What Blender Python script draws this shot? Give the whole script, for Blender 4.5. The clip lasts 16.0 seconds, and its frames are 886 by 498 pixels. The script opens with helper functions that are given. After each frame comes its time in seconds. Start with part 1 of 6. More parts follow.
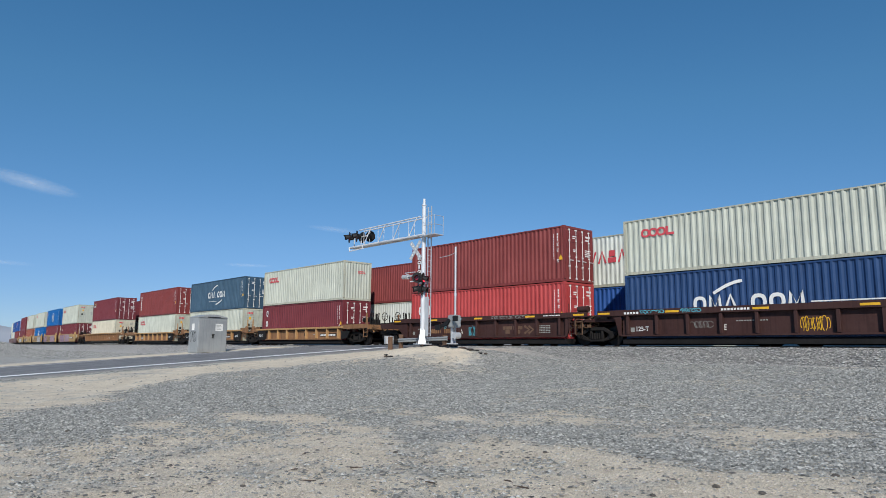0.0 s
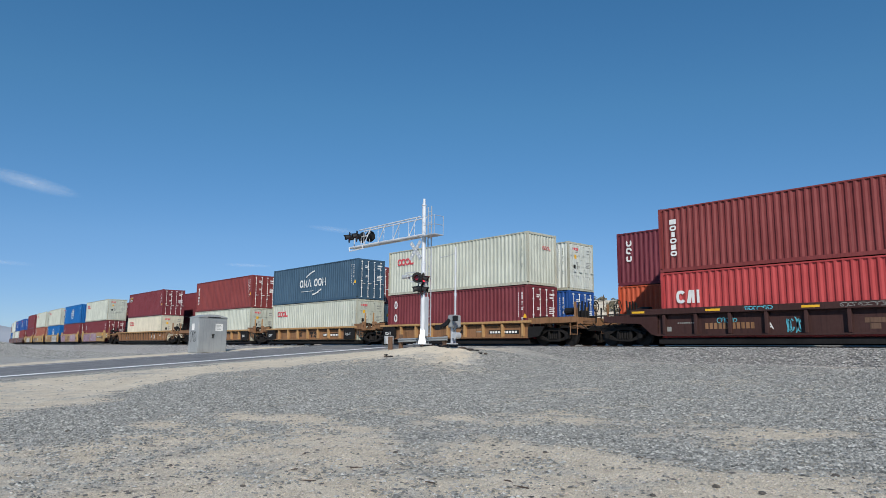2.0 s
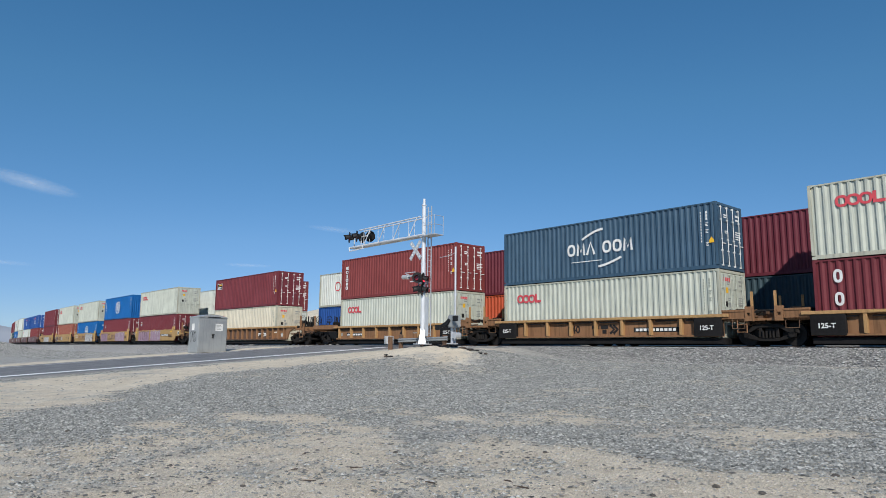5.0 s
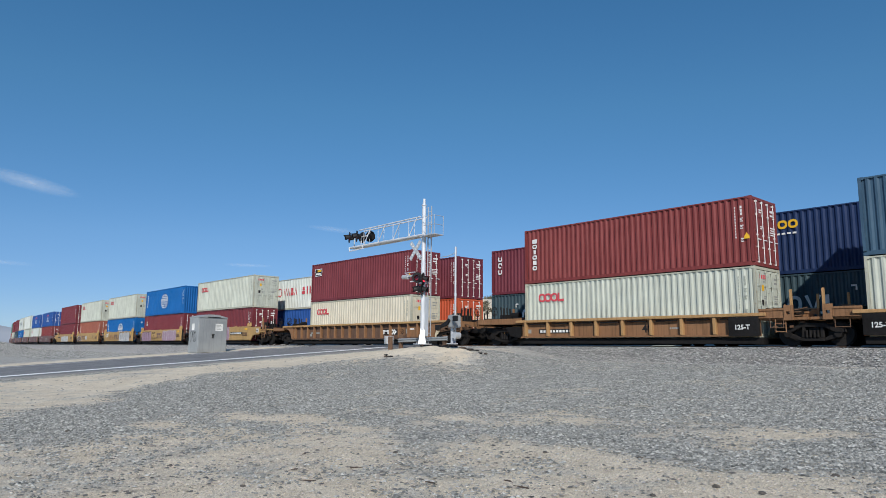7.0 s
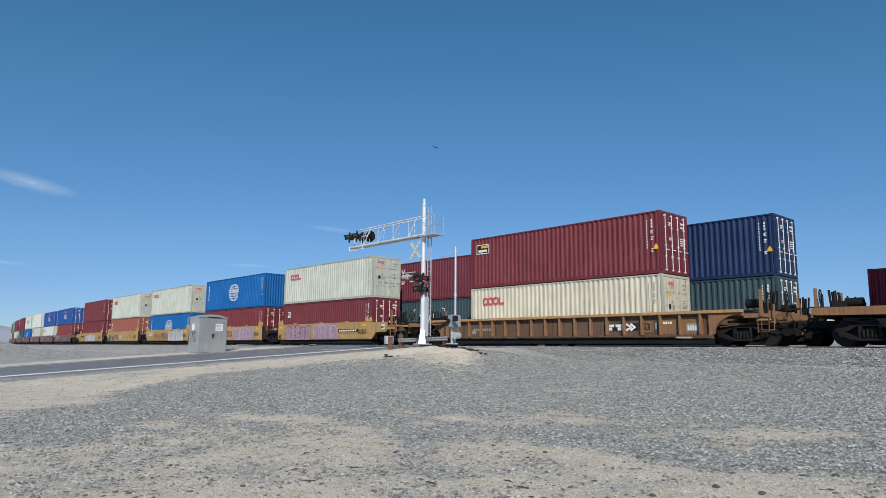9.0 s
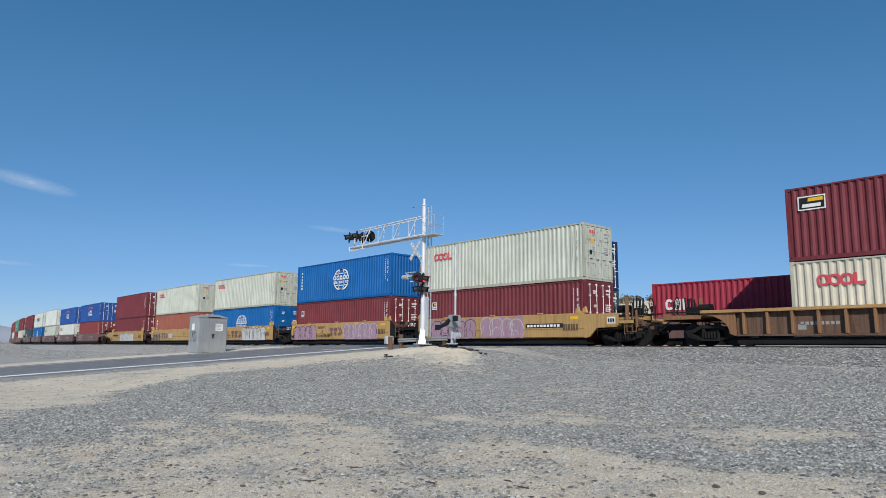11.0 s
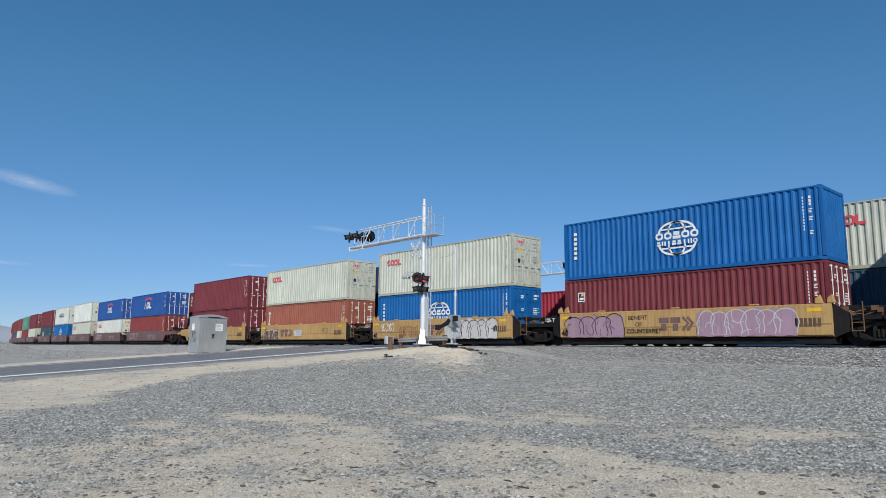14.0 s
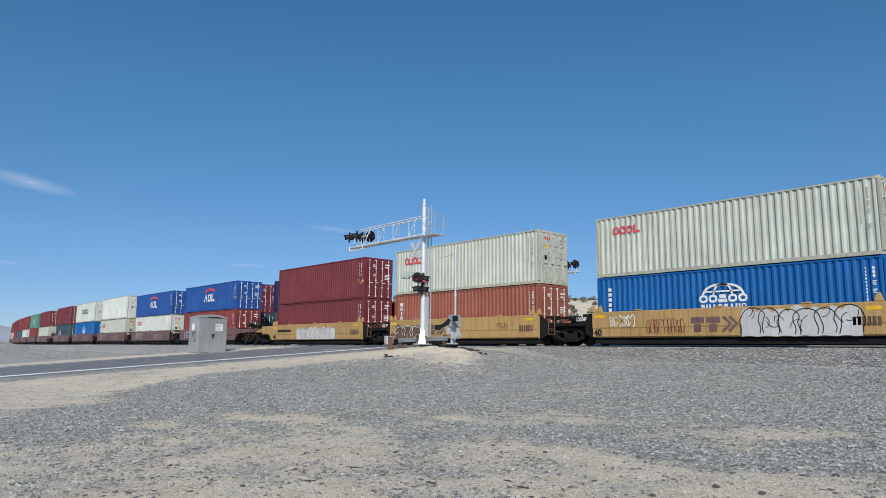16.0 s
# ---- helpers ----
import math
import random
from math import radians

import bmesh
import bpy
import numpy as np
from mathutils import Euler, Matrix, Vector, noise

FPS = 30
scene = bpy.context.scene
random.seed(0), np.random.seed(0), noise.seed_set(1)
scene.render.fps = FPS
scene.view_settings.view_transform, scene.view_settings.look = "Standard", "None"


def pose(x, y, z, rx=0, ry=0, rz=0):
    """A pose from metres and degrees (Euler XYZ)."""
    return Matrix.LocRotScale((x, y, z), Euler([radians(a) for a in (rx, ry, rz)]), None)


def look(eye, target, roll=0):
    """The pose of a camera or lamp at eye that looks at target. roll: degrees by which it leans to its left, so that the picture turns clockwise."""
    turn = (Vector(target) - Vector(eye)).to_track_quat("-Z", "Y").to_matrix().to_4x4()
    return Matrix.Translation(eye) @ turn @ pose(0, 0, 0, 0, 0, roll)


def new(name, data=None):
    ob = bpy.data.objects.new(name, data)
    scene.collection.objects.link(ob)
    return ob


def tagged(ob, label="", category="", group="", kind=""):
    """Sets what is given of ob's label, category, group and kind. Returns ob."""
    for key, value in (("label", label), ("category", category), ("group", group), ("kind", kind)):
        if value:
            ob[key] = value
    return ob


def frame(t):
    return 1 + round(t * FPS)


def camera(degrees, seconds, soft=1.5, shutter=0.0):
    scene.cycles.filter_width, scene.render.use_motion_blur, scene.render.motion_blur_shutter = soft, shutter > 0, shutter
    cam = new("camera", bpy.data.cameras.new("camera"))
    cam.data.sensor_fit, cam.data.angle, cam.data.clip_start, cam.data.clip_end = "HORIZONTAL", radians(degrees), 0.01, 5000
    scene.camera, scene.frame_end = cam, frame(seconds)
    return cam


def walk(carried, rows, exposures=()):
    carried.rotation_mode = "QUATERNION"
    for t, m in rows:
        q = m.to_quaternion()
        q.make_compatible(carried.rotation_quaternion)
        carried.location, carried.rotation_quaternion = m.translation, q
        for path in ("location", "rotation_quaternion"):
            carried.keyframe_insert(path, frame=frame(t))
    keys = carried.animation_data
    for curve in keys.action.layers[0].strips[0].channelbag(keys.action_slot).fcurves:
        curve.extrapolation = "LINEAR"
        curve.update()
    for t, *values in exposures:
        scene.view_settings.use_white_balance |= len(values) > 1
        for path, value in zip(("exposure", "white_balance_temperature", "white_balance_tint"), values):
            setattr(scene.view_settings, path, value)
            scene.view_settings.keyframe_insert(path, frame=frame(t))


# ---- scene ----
cam = camera(66.56, 16.0, soft=0.6, shutter=0.0)
EYE_Z = -0.22          # the rail head is z = 0, the lens hangs a little below it
walk(cam, [(0.0, pose(0, 0, EYE_Z, 0, 0, 47.84) @ pose(0, 0, 0, 98.41, 0, 0) @ pose(0, 0, 0, 0, 0, 0.515)),
           (16.0, pose(0, 0, EYE_Z, 0, 0, 47.84) @ pose(0, 0, 0, 98.41, 0, 0) @ pose(0, 0, 0, 0, 0, 0.515))],
     exposures=[(0.0, 0.0), (16.0, 0.0)])

# ---- world, sun ----
SUN = Vector((1.12, -1.0, 1.02)).normalized()
world = bpy.data.worlds.new("desert_sky")
scene.world = world
world.use_nodes = True
wn, wl = world.node_tree.nodes, world.node_tree.links
sky = wn.new("ShaderNodeTexSky")
sky.sky_type = "NISHITA"
sky.sun_disc = False
sky.sun_elevation = math.asin(SUN.z)
sky.sun_rotation = math.atan2(SUN.x, SUN.y)
sky.altitude = 2000
sky.air_density, sky.dust_density, sky.ozone_density = 1.0, 0.0, 3.5
hue = wn.new("ShaderNodeHueSaturation")
hue.inputs["Hue"].default_value, hue.inputs["Saturation"].default_value = 0.501, 1.42
even = wn.new("ShaderNodeGamma")
even.inputs["Gamma"].default_value = 0.75
wl.new(sky.outputs[0], even.inputs["Color"])
wl.new(even.outputs[0], hue.inputs["Color"])
# haze tint by elevation: bluer towards the horizon, paler aloft
updir = wn.new("ShaderNodeSeparateXYZ")
wl.new(wn.new("ShaderNodeTexCoord").outputs["Generated"], updir.inputs[0])
haze = wn.new("ShaderNodeValToRGB")
for _pos, _c in ((0.02, (0.58, 0.70, 0.96)), (0.07, (0.72, 0.79, 0.97)), (0.15, (1.0, 0.95, 1.0)), (0.34, (1.20, 1.11, 1.01)), (0.6, (1.15, 1.08, 1.02))):
    _e = haze.color_ramp.elements.new(_pos)
    _e.color = (*_c, 1)
haze.color_ramp.elements[0].color = (0.56, 0.66, 0.97, 1)
haze.color_ramp.elements[len(haze.color_ramp.elements) - 1].color = (1.15, 1.08, 1.02, 1)
wl.new(updir.outputs["Z"], haze.inputs[0])
tint = wn.new("ShaderNodeMix")
tint.data_type, tint.blend_type = "RGBA", "MULTIPLY"
tint.inputs["Factor"].default_value = 1.0
wl.new(hue.outputs[0], tint.inputs[6])
wl.new(haze.outputs[0], tint.inputs[7])
wl.new(tint.outputs[2], wn["Background"].inputs[0])
wn["Background"].inputs[1].default_value = 0.152
sun = new("sun", bpy.data.lights.new("sun", "SUN"))
sun.data.energy, sun.data.angle, sun.data.color = 4.0, radians(0.53), (1.0, 0.955, 0.89)
sun.matrix_world = look(SUN * 50, (0, 0, 0))


# ---- materials ----
def mat(name):
    m = bpy.data.materials.new(name)
    m.use_nodes = True
    return m, m.node_tree.nodes, m.node_tree.links, m.node_tree.nodes["Principled BSDF"]


def node(nodes, kind, **kw):
    n = nodes.new(kind)
    for k, val in kw.items():
        n.inputs[k].default_value = val
    return n


def ramp(nodes, links, src, stops):
    r = nodes.new("ShaderNodeValToRGB")
    while len(r.color_ramp.elements) < len(stops):
        r.color_ramp.elements.new(0.5)
    for e, (pos, c) in zip(r.color_ramp.elements, stops):
        e.position = pos
        e.color = (*c, 1) if len(c) == 3 else c
    links.new(src, r.inputs[0])
    return r


def noise_of(nodes, links, scale, detail=4.0, stretch=(1, 1, 1), rough=0.55):
    tc = nodes.new("ShaderNodeTexCoord")
    mp = nodes.new("ShaderNodeMapping")
    mp.inputs["Scale"].default_value = stretch
    n = node(nodes, "ShaderNodeTexNoise", Scale=scale, Detail=detail, Roughness=rough)
    links.new(tc.outputs["Object"], mp.inputs[0])
    links.new(mp.outputs[0], n.inputs["Vector"])
    return n.outputs["Fac"]


def mixc(nodes, links, fac, a, b, mode="MIX"):
    m = nodes.new("ShaderNodeMix")
    m.data_type, m.blend_type = "RGBA", mode
    for sock, val in ((m.inputs["Factor"], fac), (m.inputs["A"], a), (m.inputs["B"], b)):
        if hasattr(val, "is_linked"):
            links.new(val, sock)
        elif isinstance(val, (int, float)):
            sock.default_value = val
        else:
            sock.default_value = (*val, 1)
    return m.outputs["Result"]


def bumped(nodes, links, bsdf, src, strength, dist=0.01):
    b = node(nodes, "ShaderNodeBump", Strength=strength, Distance=dist)
    links.new(src, b.inputs["Height"])
    links.new(b.outputs[0], bsdf.inputs["Normal"])


def paint(name, rgb, wear=0.35, rust=(0.16, 0.07, 0.035), rough=0.5, streak=0.35, metal=0.0):
    """Weathered paint: faded in clouds, streaked downwards, chipped to rust in spots."""
    m, n, l, b = mat(name)
    rnd = n.new("ShaderNodeObjectInfo").outputs["Random"]
    fade = ramp(n, l, noise_of(n, l, 0.7, 5), [(0.3, [c * 0.88 for c in rgb]), (0.72, [min(1, c * 1.08 + 0.008) for c in rgb])])
    st = ramp(n, l, noise_of(n, l, 11.0, 4, (1, 1, 0.05)), [(0.48, (1, 1, 1)), (0.74, (1 - streak,) * 3)])
    col = mixc(n, l, 0.8, fade.outputs[0], st.outputs[0], "MULTIPLY")
    chip = ramp(n, l, noise_of(n, l, 14, 7, (1, 1, 0.4), 0.7), [(0.66 - 0.10 * wear, (0, 0, 0)), (0.72, (1, 1, 1))])
    k = n.new("ShaderNodeMath")
    k.operation = "MULTIPLY"
    k.inputs[1].default_value = min(1.0, wear * 1.6)
    l.new(chip.outputs[0], k.inputs[0])
    col = mixc(n, l, k.outputs[0], col, rust)
    tint = ramp(n, l, rnd, [(0.0, (0.95, 0.95, 0.95)), (1.0, (1.04, 1.04, 1.04))])
    col = mixc(n, l, 1.0, col, tint.outputs[0], "MULTIPLY")
    l.new(col, b.inputs["Base Color"])
    rr = ramp(n, l, noise_of(n, l, 6, 3), [(0.3, (rough - 0.1,) * 3), (0.7, (rough + 0.18,) * 3)])
    l.new(rr.outputs[0], b.inputs["Roughness"])
    b.inputs["Metallic"].default_value = metal
    b.inputs["Specular IOR Level"].default_value = 0.25
    bumped(n, l, b, noise_of(n, l, 2.6, 4), 0.25, 0.006)
    return m


P = {
    "maroon": paint("maroon_paint", (0.165, 0.031, 0.039), 0.22),
    "oxide": paint("oxide_red_paint", (0.215, 0.044, 0.042), 0.25),
    "plum": paint("dark_plum_paint", (0.150, 0.028, 0.042), 0.25),
    "brown": paint("brown_container_paint", (0.125, 0.036, 0.030), 0.4),
    "red": paint("red_paint", (0.44, 0.060, 0.060), 0.2, streak=0.25),
    "crimson": paint("crimson_paint", (0.33, 0.032, 0.058), 0.2),
    "orange": paint("orange_red_paint", (0.52, 0.095, 0.040), 0.2),
    "cream": paint("pale_grey_green_paint", (0.505, 0.53, 0.455), 0.16, streak=0.36),
    "white": paint("off_white_paint", (0.60, 0.63, 0.58), 0.06, streak=0.28),
    "ivory": paint("yellowed_cream_paint", (0.60, 0.555, 0.435), 0.08, streak=0.28),
    "navy": paint("navy_paint", (0.022, 0.062, 0.165), 0.22),
    "slate": paint("slate_blue_paint", (0.047, 0.097, 0.150), 0.28),
    "ink": paint("dark_blue_paint", (0.011, 0.029, 0.092), 0.2),
    "teal": paint("dark_teal_paint", (0.040, 0.072, 0.088), 0.3),
    "azure": paint("bright_blue_paint", (0.004, 0.112, 0.35), 0.15, streak=0.26),
    "royal": paint("royal_blue_paint", (0.018, 0.082, 0.30), 0.2),
    "green": paint("green_paint", (0.10, 0.27, 0.20), 0.3),
    "rust": paint("faded_rust_orange_paint", (0.30, 0.098, 0.064), 0.25),
    "post_cream": paint("rust_bitten_pale_paint", (0.46, 0.46, 0.37), 0.8, (0.25, 0.135, 0.06), 0.6, 0.4),
    "gear_brown": paint("dusty_brown_gear", (0.15, 0.085, 0.05), 0.6, (0.05, 0.03, 0.02), 0.75, 0.3),
    "ochre_car": paint("faded_orange_brown_car_paint", (0.27, 0.140, 0.068), 0.5, (0.11, 0.05, 0.028), 0.65, 0.5),
    "brown_car": paint("rusty_brown_car_paint", (0.14, 0.082, 0.055), 0.75, (0.055, 0.032, 0.023), 0.7, 0.6),
    "bnsf_car": paint("dark_mineral_brown_car_paint", (0.054, 0.023, 0.020), 0.35, (0.045, 0.026, 0.02), 0.65, 0.4),
    "yellow_car": paint("yellow_car_paint", (0.465, 0.292, 0.115), 0.55, (0.20, 0.12, 0.06), 0.6, 0.45),
    "maroon_car": paint("dusty_maroon_car_paint", (0.18, 0.105, 0.10), 0.45, (0.09, 0.05, 0.04), 0.65, 0.4),
    "chord": paint("worn_yellow_chord_paint", (0.44, 0.255, 0.11), 0.6, (0.17, 0.085, 0.04), 0.6, 0.4),
    # near-black: grime, with the shade under the cars put into the colour
    "under": paint("black_grime_and_shade", (0.009, 0.008, 0.008), 0.4, (0.025, 0.017, 0.012), 0.8, 0.3),
    # brown steel darkened so its colour carries the shade below the end decks
    "steel": paint("shade_darkened_truck_steel", (0.009, 0.008, 0.008), 0.5, (0.03, 0.02, 0.014), 0.65, 0.3),
    "bogie": paint("dusty_bogie_steel", (0.013, 0.011, 0.010), 0.6, (0.034, 0.026, 0.02), 0.8, 0.4),
    "wheel": paint("wheel_steel", (0.016, 0.014, 0.013), 0.5, (0.03, 0.02, 0.015), 0.6, 0.2, 0.2),
    "galv": paint("galvanized_steel", (0.56, 0.58, 0.60), 0.12, (0.35, 0.33, 0.30), 0.42, 0.18, 0.35),
    "alu": paint("aluminium_mast_paint", (0.72, 0.74, 0.76), 0.1, (0.45, 0.43, 0.40), 0.4, 0.15, 0.2),
    "case": paint("silver_grey_case_paint", (0.36, 0.38, 0.385), 0.15, (0.25, 0.23, 0.2), 0.45, 0.2, 0.25),
    "black": paint("black_signal_paint", (0.012, 0.012, 0.013), 0.15, (0.04, 0.035, 0.03), 0.5, 0.2),
    "mark_white": paint("white_stencil_paint", (0.78, 0.78, 0.75), 0.25, (0.45, 0.40, 0.36), 0.6, 0.2),
    "mark_red": paint("red_stencil_paint", (0.66, 0.085, 0.105), 0.2, (0.5, 0.25, 0.2), 0.6, 0.1),
    "mark_yellow": paint("yellow_sticker", (0.80, 0.45, 0.03), 0.15, (0.4, 0.25, 0.1), 0.5, 0.1),
    "mark_grey": paint("grey_stencil_paint", (0.30, 0.31, 0.29), 0.2, (0.4, 0.38, 0.33), 0.6, 0.1),
    "mark_faint": paint("faint_stencil_paint", (0.36, 0.38, 0.32), 0.2, (0.4, 0.38, 0.33), 0.6, 0.1),
    "mark_black": paint("black_stencil_paint", (0.015, 0.014, 0.014), 0.15, (0.06, 0.04, 0.03), 0.6, 0.1),
    "purple": paint("lilac_spray_paint", (0.36, 0.235, 0.30), 0.2, (0.4, 0.26, 0.14), 0.6, 0.25),
    "silver": paint("chalky_silver_spray_paint", (0.56, 0.55, 0.54), 0.2, (0.45, 0.35, 0.25), 0.6, 0.2),
    "cyan": paint("cyan_spray_paint", (0.10, 0.42, 0.52), 0.1, (0.1, 0.1, 0.1), 0.6, 0.2),
    "tie": paint("creosoted_wood", (0.085, 0.062, 0.048), 0.4, (0.05, 0.036, 0.03), 0.85, 0.3),
    "post_wood": paint("weathered_post_wood", (0.16, 0.095, 0.060), 0.4, (0.07, 0.05, 0.04), 0.85, 0.4),
    "rail": paint("rail_steel", (0.13, 0.085, 0.06), 0.4, (0.1, 0.055, 0.035), 0.5, 0.2, 0.4),
    "clod": paint("dark_dried_earth", (0.10, 0.09, 0.078), 0.4, (0.30, 0.26, 0.21), 0.95, 0.3),
    "line": paint("road_line_paint", (0.78, 0.78, 0.76), 0.2, (0.20, 0.20, 0.20), 0.7, 0.1),
}


def ground_material():
    """Tan silt with patches of grey crushed stone, speckled."""
    m, n, l, b = mat("desert_ground")
    silt = ramp(n, l, noise_of(n, l, 1.3, 8, rough=0.65), [(0.3, (0.61, 0.522, 0.395)), (0.72, (0.81, 0.72, 0.57))])
    v = node(n, "ShaderNodeTexVoronoi", Scale=34.0, Randomness=1.0)
    v2 = node(n, "ShaderNodeTexVoronoi", Scale=13.0, Randomness=1.0)
    co = n.new("ShaderNodeTexCoord").outputs["Object"]
    l.new(co, v.inputs["Vector"])
    l.new(co, v2.inputs["Vector"])
    fine_stone = ramp(n, l, v.outputs["Color"], [(0.1, (0.18, 0.184, 0.178)), (0.5, (0.38, 0.382, 0.365)), (0.95, (0.58, 0.57, 0.54))])
    coarse = ramp(n, l, v2.outputs["Color"], [(0.1, (0.55, 0.56, 0.58)), (0.5, (0.98, 0.98, 0.98)), (0.95, (1.4, 1.38, 1.32))])
    stone_col = mixc(n, l, 0.85, fine_stone.outputs[0], coarse.outputs[0], "MULTIPLY")
    big = noise_of(n, l, 0.33, 6, (1, 1, 1), 0.62)
    fine = noise_of(n, l, 1.9, 6, rough=0.7)
    add = n.new("ShaderNodeMath")
    add.operation = "MULTIPLY_ADD"
    l.new(fine, add.inputs[0])
    add.inputs[1].default_value = 1.1
    bigger = n.new("ShaderNodeMath")
    bigger.operation = "MULTIPLY"
    l.new(big, bigger.inputs[0])
    bigger.inputs[1].default_value = 1.35
    l.new(bigger.outputs[0], add.inputs[2])
    att = n.new("ShaderNodeAttribute")
    att.attribute_name = "gravel"
    add2 = n.new("ShaderNodeMath")
    add2.operation = "ADD"
    l.new(add.outputs[0], add2.inputs[0])
    l.new(att.outputs["Fac"], add2.inputs[1])
    clump = n.new("ShaderNodeMath")
    clump.operation = "MULTIPLY_ADD"
    l.new(noise_of(n, l, 6.5, 5, rough=0.7), clump.inputs[0])
    clump.inputs[1].default_value = 0.55
    l.new(add2.outputs[0], clump.inputs[2])
    lower = n.new("ShaderNodeMath")
    lower.operation = "SUBTRACT"
    lower.inputs[1].default_value = 0.275
    l.new(clump.outputs[0], lower.inputs[0])
    halved = n.new("ShaderNodeMath")
    halved.operation = "MULTIPLY"
    halved.inputs[1].default_value = 0.5
    l.new(lower.outputs[0], halved.inputs[0])
    mask = ramp(n, l, halved.outputs[0], [(0.485, (0, 0, 0)), (0.70, (0.88, 0.88, 0.88))])
    col = mixc(n, l, mask.outputs[0], silt.outputs[0], stone_col)
    spk = ramp(n, l, noise_of(n, l, 60, 2), [(0.35, (0.72, 0.72, 0.72)), (0.62, (1.1, 1.1, 1.1))])
    col = mixc(n, l, 0.8, col, spk.outputs[0], "MULTIPLY")
    l.new(col, b.inputs["Base Color"])
    b.inputs["Roughness"].default_value = 0.95
    b.inputs["Specular IOR Level"].default_value = 0.15
    bumped(n, l, b, noise_of(n, l, 28, 6, rough=0.75), 0.9, 0.03)
    return m


def stone_material(name, lo, mid, hi):
    m, n, l, b = mat(name)
    r = ramp(n, l, n.new("ShaderNodeNewGeometry").outputs["Random Per Island"], [(0.0, lo), (0.7, mid), (1.0, hi)])
    sp = ramp(n, l, noise_of(n, l, 40, 3), [(0.3, (0.75, 0.75, 0.75)), (0.7, (1.12, 1.12, 1.12))])
    l.new(mixc(n, l, 1.0, r.outputs[0], sp.outputs[0], "MULTIPLY"), b.inputs["Base Color"])
    b.inputs["Roughness"].default_value = 0.9
    b.inputs["Specular IOR Level"].default_value = 0.15
    return m


def asphalt_material():
    m, n, l, b = mat("asphalt")
    a = ramp(n, l, noise_of(n, l, 0.8, 6), [(0.3, (0.15, 0.15, 0.154)), (0.75, (0.24, 0.237, 0.23))])
    s = ramp(n, l, noise_of(n, l, 70, 2), [(0.35, (0.7, 0.7, 0.7)), (0.65, (1.25, 1.25, 1.25))])
    l.new(mixc(n, l, 1.0, a.outputs[0], s.outputs[0], "MULTIPLY"), b.inputs["Base Color"])
    b.inputs["Roughness"].default_value = 0.85
    bumped(n, l, b, noise_of(n, l, 60, 3), 0.5, 0.008)
    return m


GROUND = ground_material()
ASPHALT = asphalt_material()
BALLAST = stone_material("ballast_stone", (0.15, 0.149, 0.144), (0.40, 0.392, 0.37), (0.60, 0.585, 0.55))
PEBBLE = stone_material("pebble_stone", (0.12, 0.123, 0.116), (0.335, 0.336, 0.312), (0.54, 0.533, 0.495))
FLAKE = stone_material("mud_flake", (0.085, 0.08, 0.075), (0.19, 0.182, 0.172), (0.33, 0.315, 0.295))
CRUMB = stone_material("silt_crumb", (0.40, 0.35, 0.29), (0.55, 0.485, 0.405), (0.66, 0.595, 0.51))
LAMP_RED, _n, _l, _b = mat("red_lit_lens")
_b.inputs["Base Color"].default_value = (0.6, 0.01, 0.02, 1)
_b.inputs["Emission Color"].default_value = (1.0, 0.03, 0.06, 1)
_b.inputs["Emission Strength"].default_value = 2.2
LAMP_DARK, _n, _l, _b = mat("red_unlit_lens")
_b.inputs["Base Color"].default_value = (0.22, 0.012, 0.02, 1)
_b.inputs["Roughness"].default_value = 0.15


# ---- mesh helpers ----
def box(bm, x0, y0, z0, x1, y1, z1):
    vs = [bm.verts.new((x, y, z)) for x in (x0, x1) for y in (y0, y1) for z in (z0, z1)]
    for f in ((0, 1, 3, 2), (4, 6, 7, 5), (0, 4, 5, 1), (2, 3, 7, 6), (0, 2, 6, 4), (1, 5, 7, 3)):
        bm.faces.new([vs[i] for i in f])
    return vs


def bevel(bm, w, seg=1):
    bmesh.ops.recalc_face_normals(bm, faces=bm.faces)
    bmesh.ops.bevel(bm, geom=list(bm.edges), offset=w, segments=seg, affect="EDGES", clamp_overlap=True)


def rod(bm, a, b, r, n=8, r2=None):
    """A round bar from a to b."""
    a, b = Vector(a), Vector(b)
    q = (b - a).to_track_quat("Z", "Y").to_matrix().to_4x4()
    m = Matrix.Translation((a + b) / 2) @ q
    bmesh.ops.create_cone(bm, cap_ends=True, segments=n, radius1=r, radius2=r if r2 is None else r2, depth=(b - a).length, matrix=m)


def prism(bm, pts, y0, y1):
    """A closed outline in x and z, thick from y0 to y1."""
    a = [bm.verts.new((x, y0, z)) for x, z in pts]
    b = [bm.verts.new((x, y1, z)) for x, z in pts]
    bm.faces.new(a)
    bm.faces.new(b[::-1])
    for i in range(len(pts)):
        j = (i + 1) % len(pts)
        bm.faces.new((a[j], a[i], b[i], b[j]))


def mesh_of(name, bm, smooth=False):
    bmesh.ops.recalc_face_normals(bm, faces=bm.faces)
    me = bpy.data.meshes.new(name)
    bm.to_mesh(me)
    bm.free()
    if smooth:
        for f in me.polygons:
            f.use_smooth = True
    return me


def put(name, me, material, parent=None, m=None, label=""):
    """Links a mesh as one object; its paint belongs to the object, so alike pieces share the mesh."""
    ob = new(name, me)
    if not me.materials:
        me.materials.append(None)
    ob.material_slots[0].link = "OBJECT"
    ob.material_slots[0].material = material
    if parent is not None:
        ob.parent = parent
    if m is not None:
        ob.matrix_basis = m
    if label:
        tagged(ob, label)
    return ob


def part(name, bm, material, parent=None, label="", smooth=False, m=None):
    return put(name, mesh_of(name, bm, smooth), material, parent, m, label)


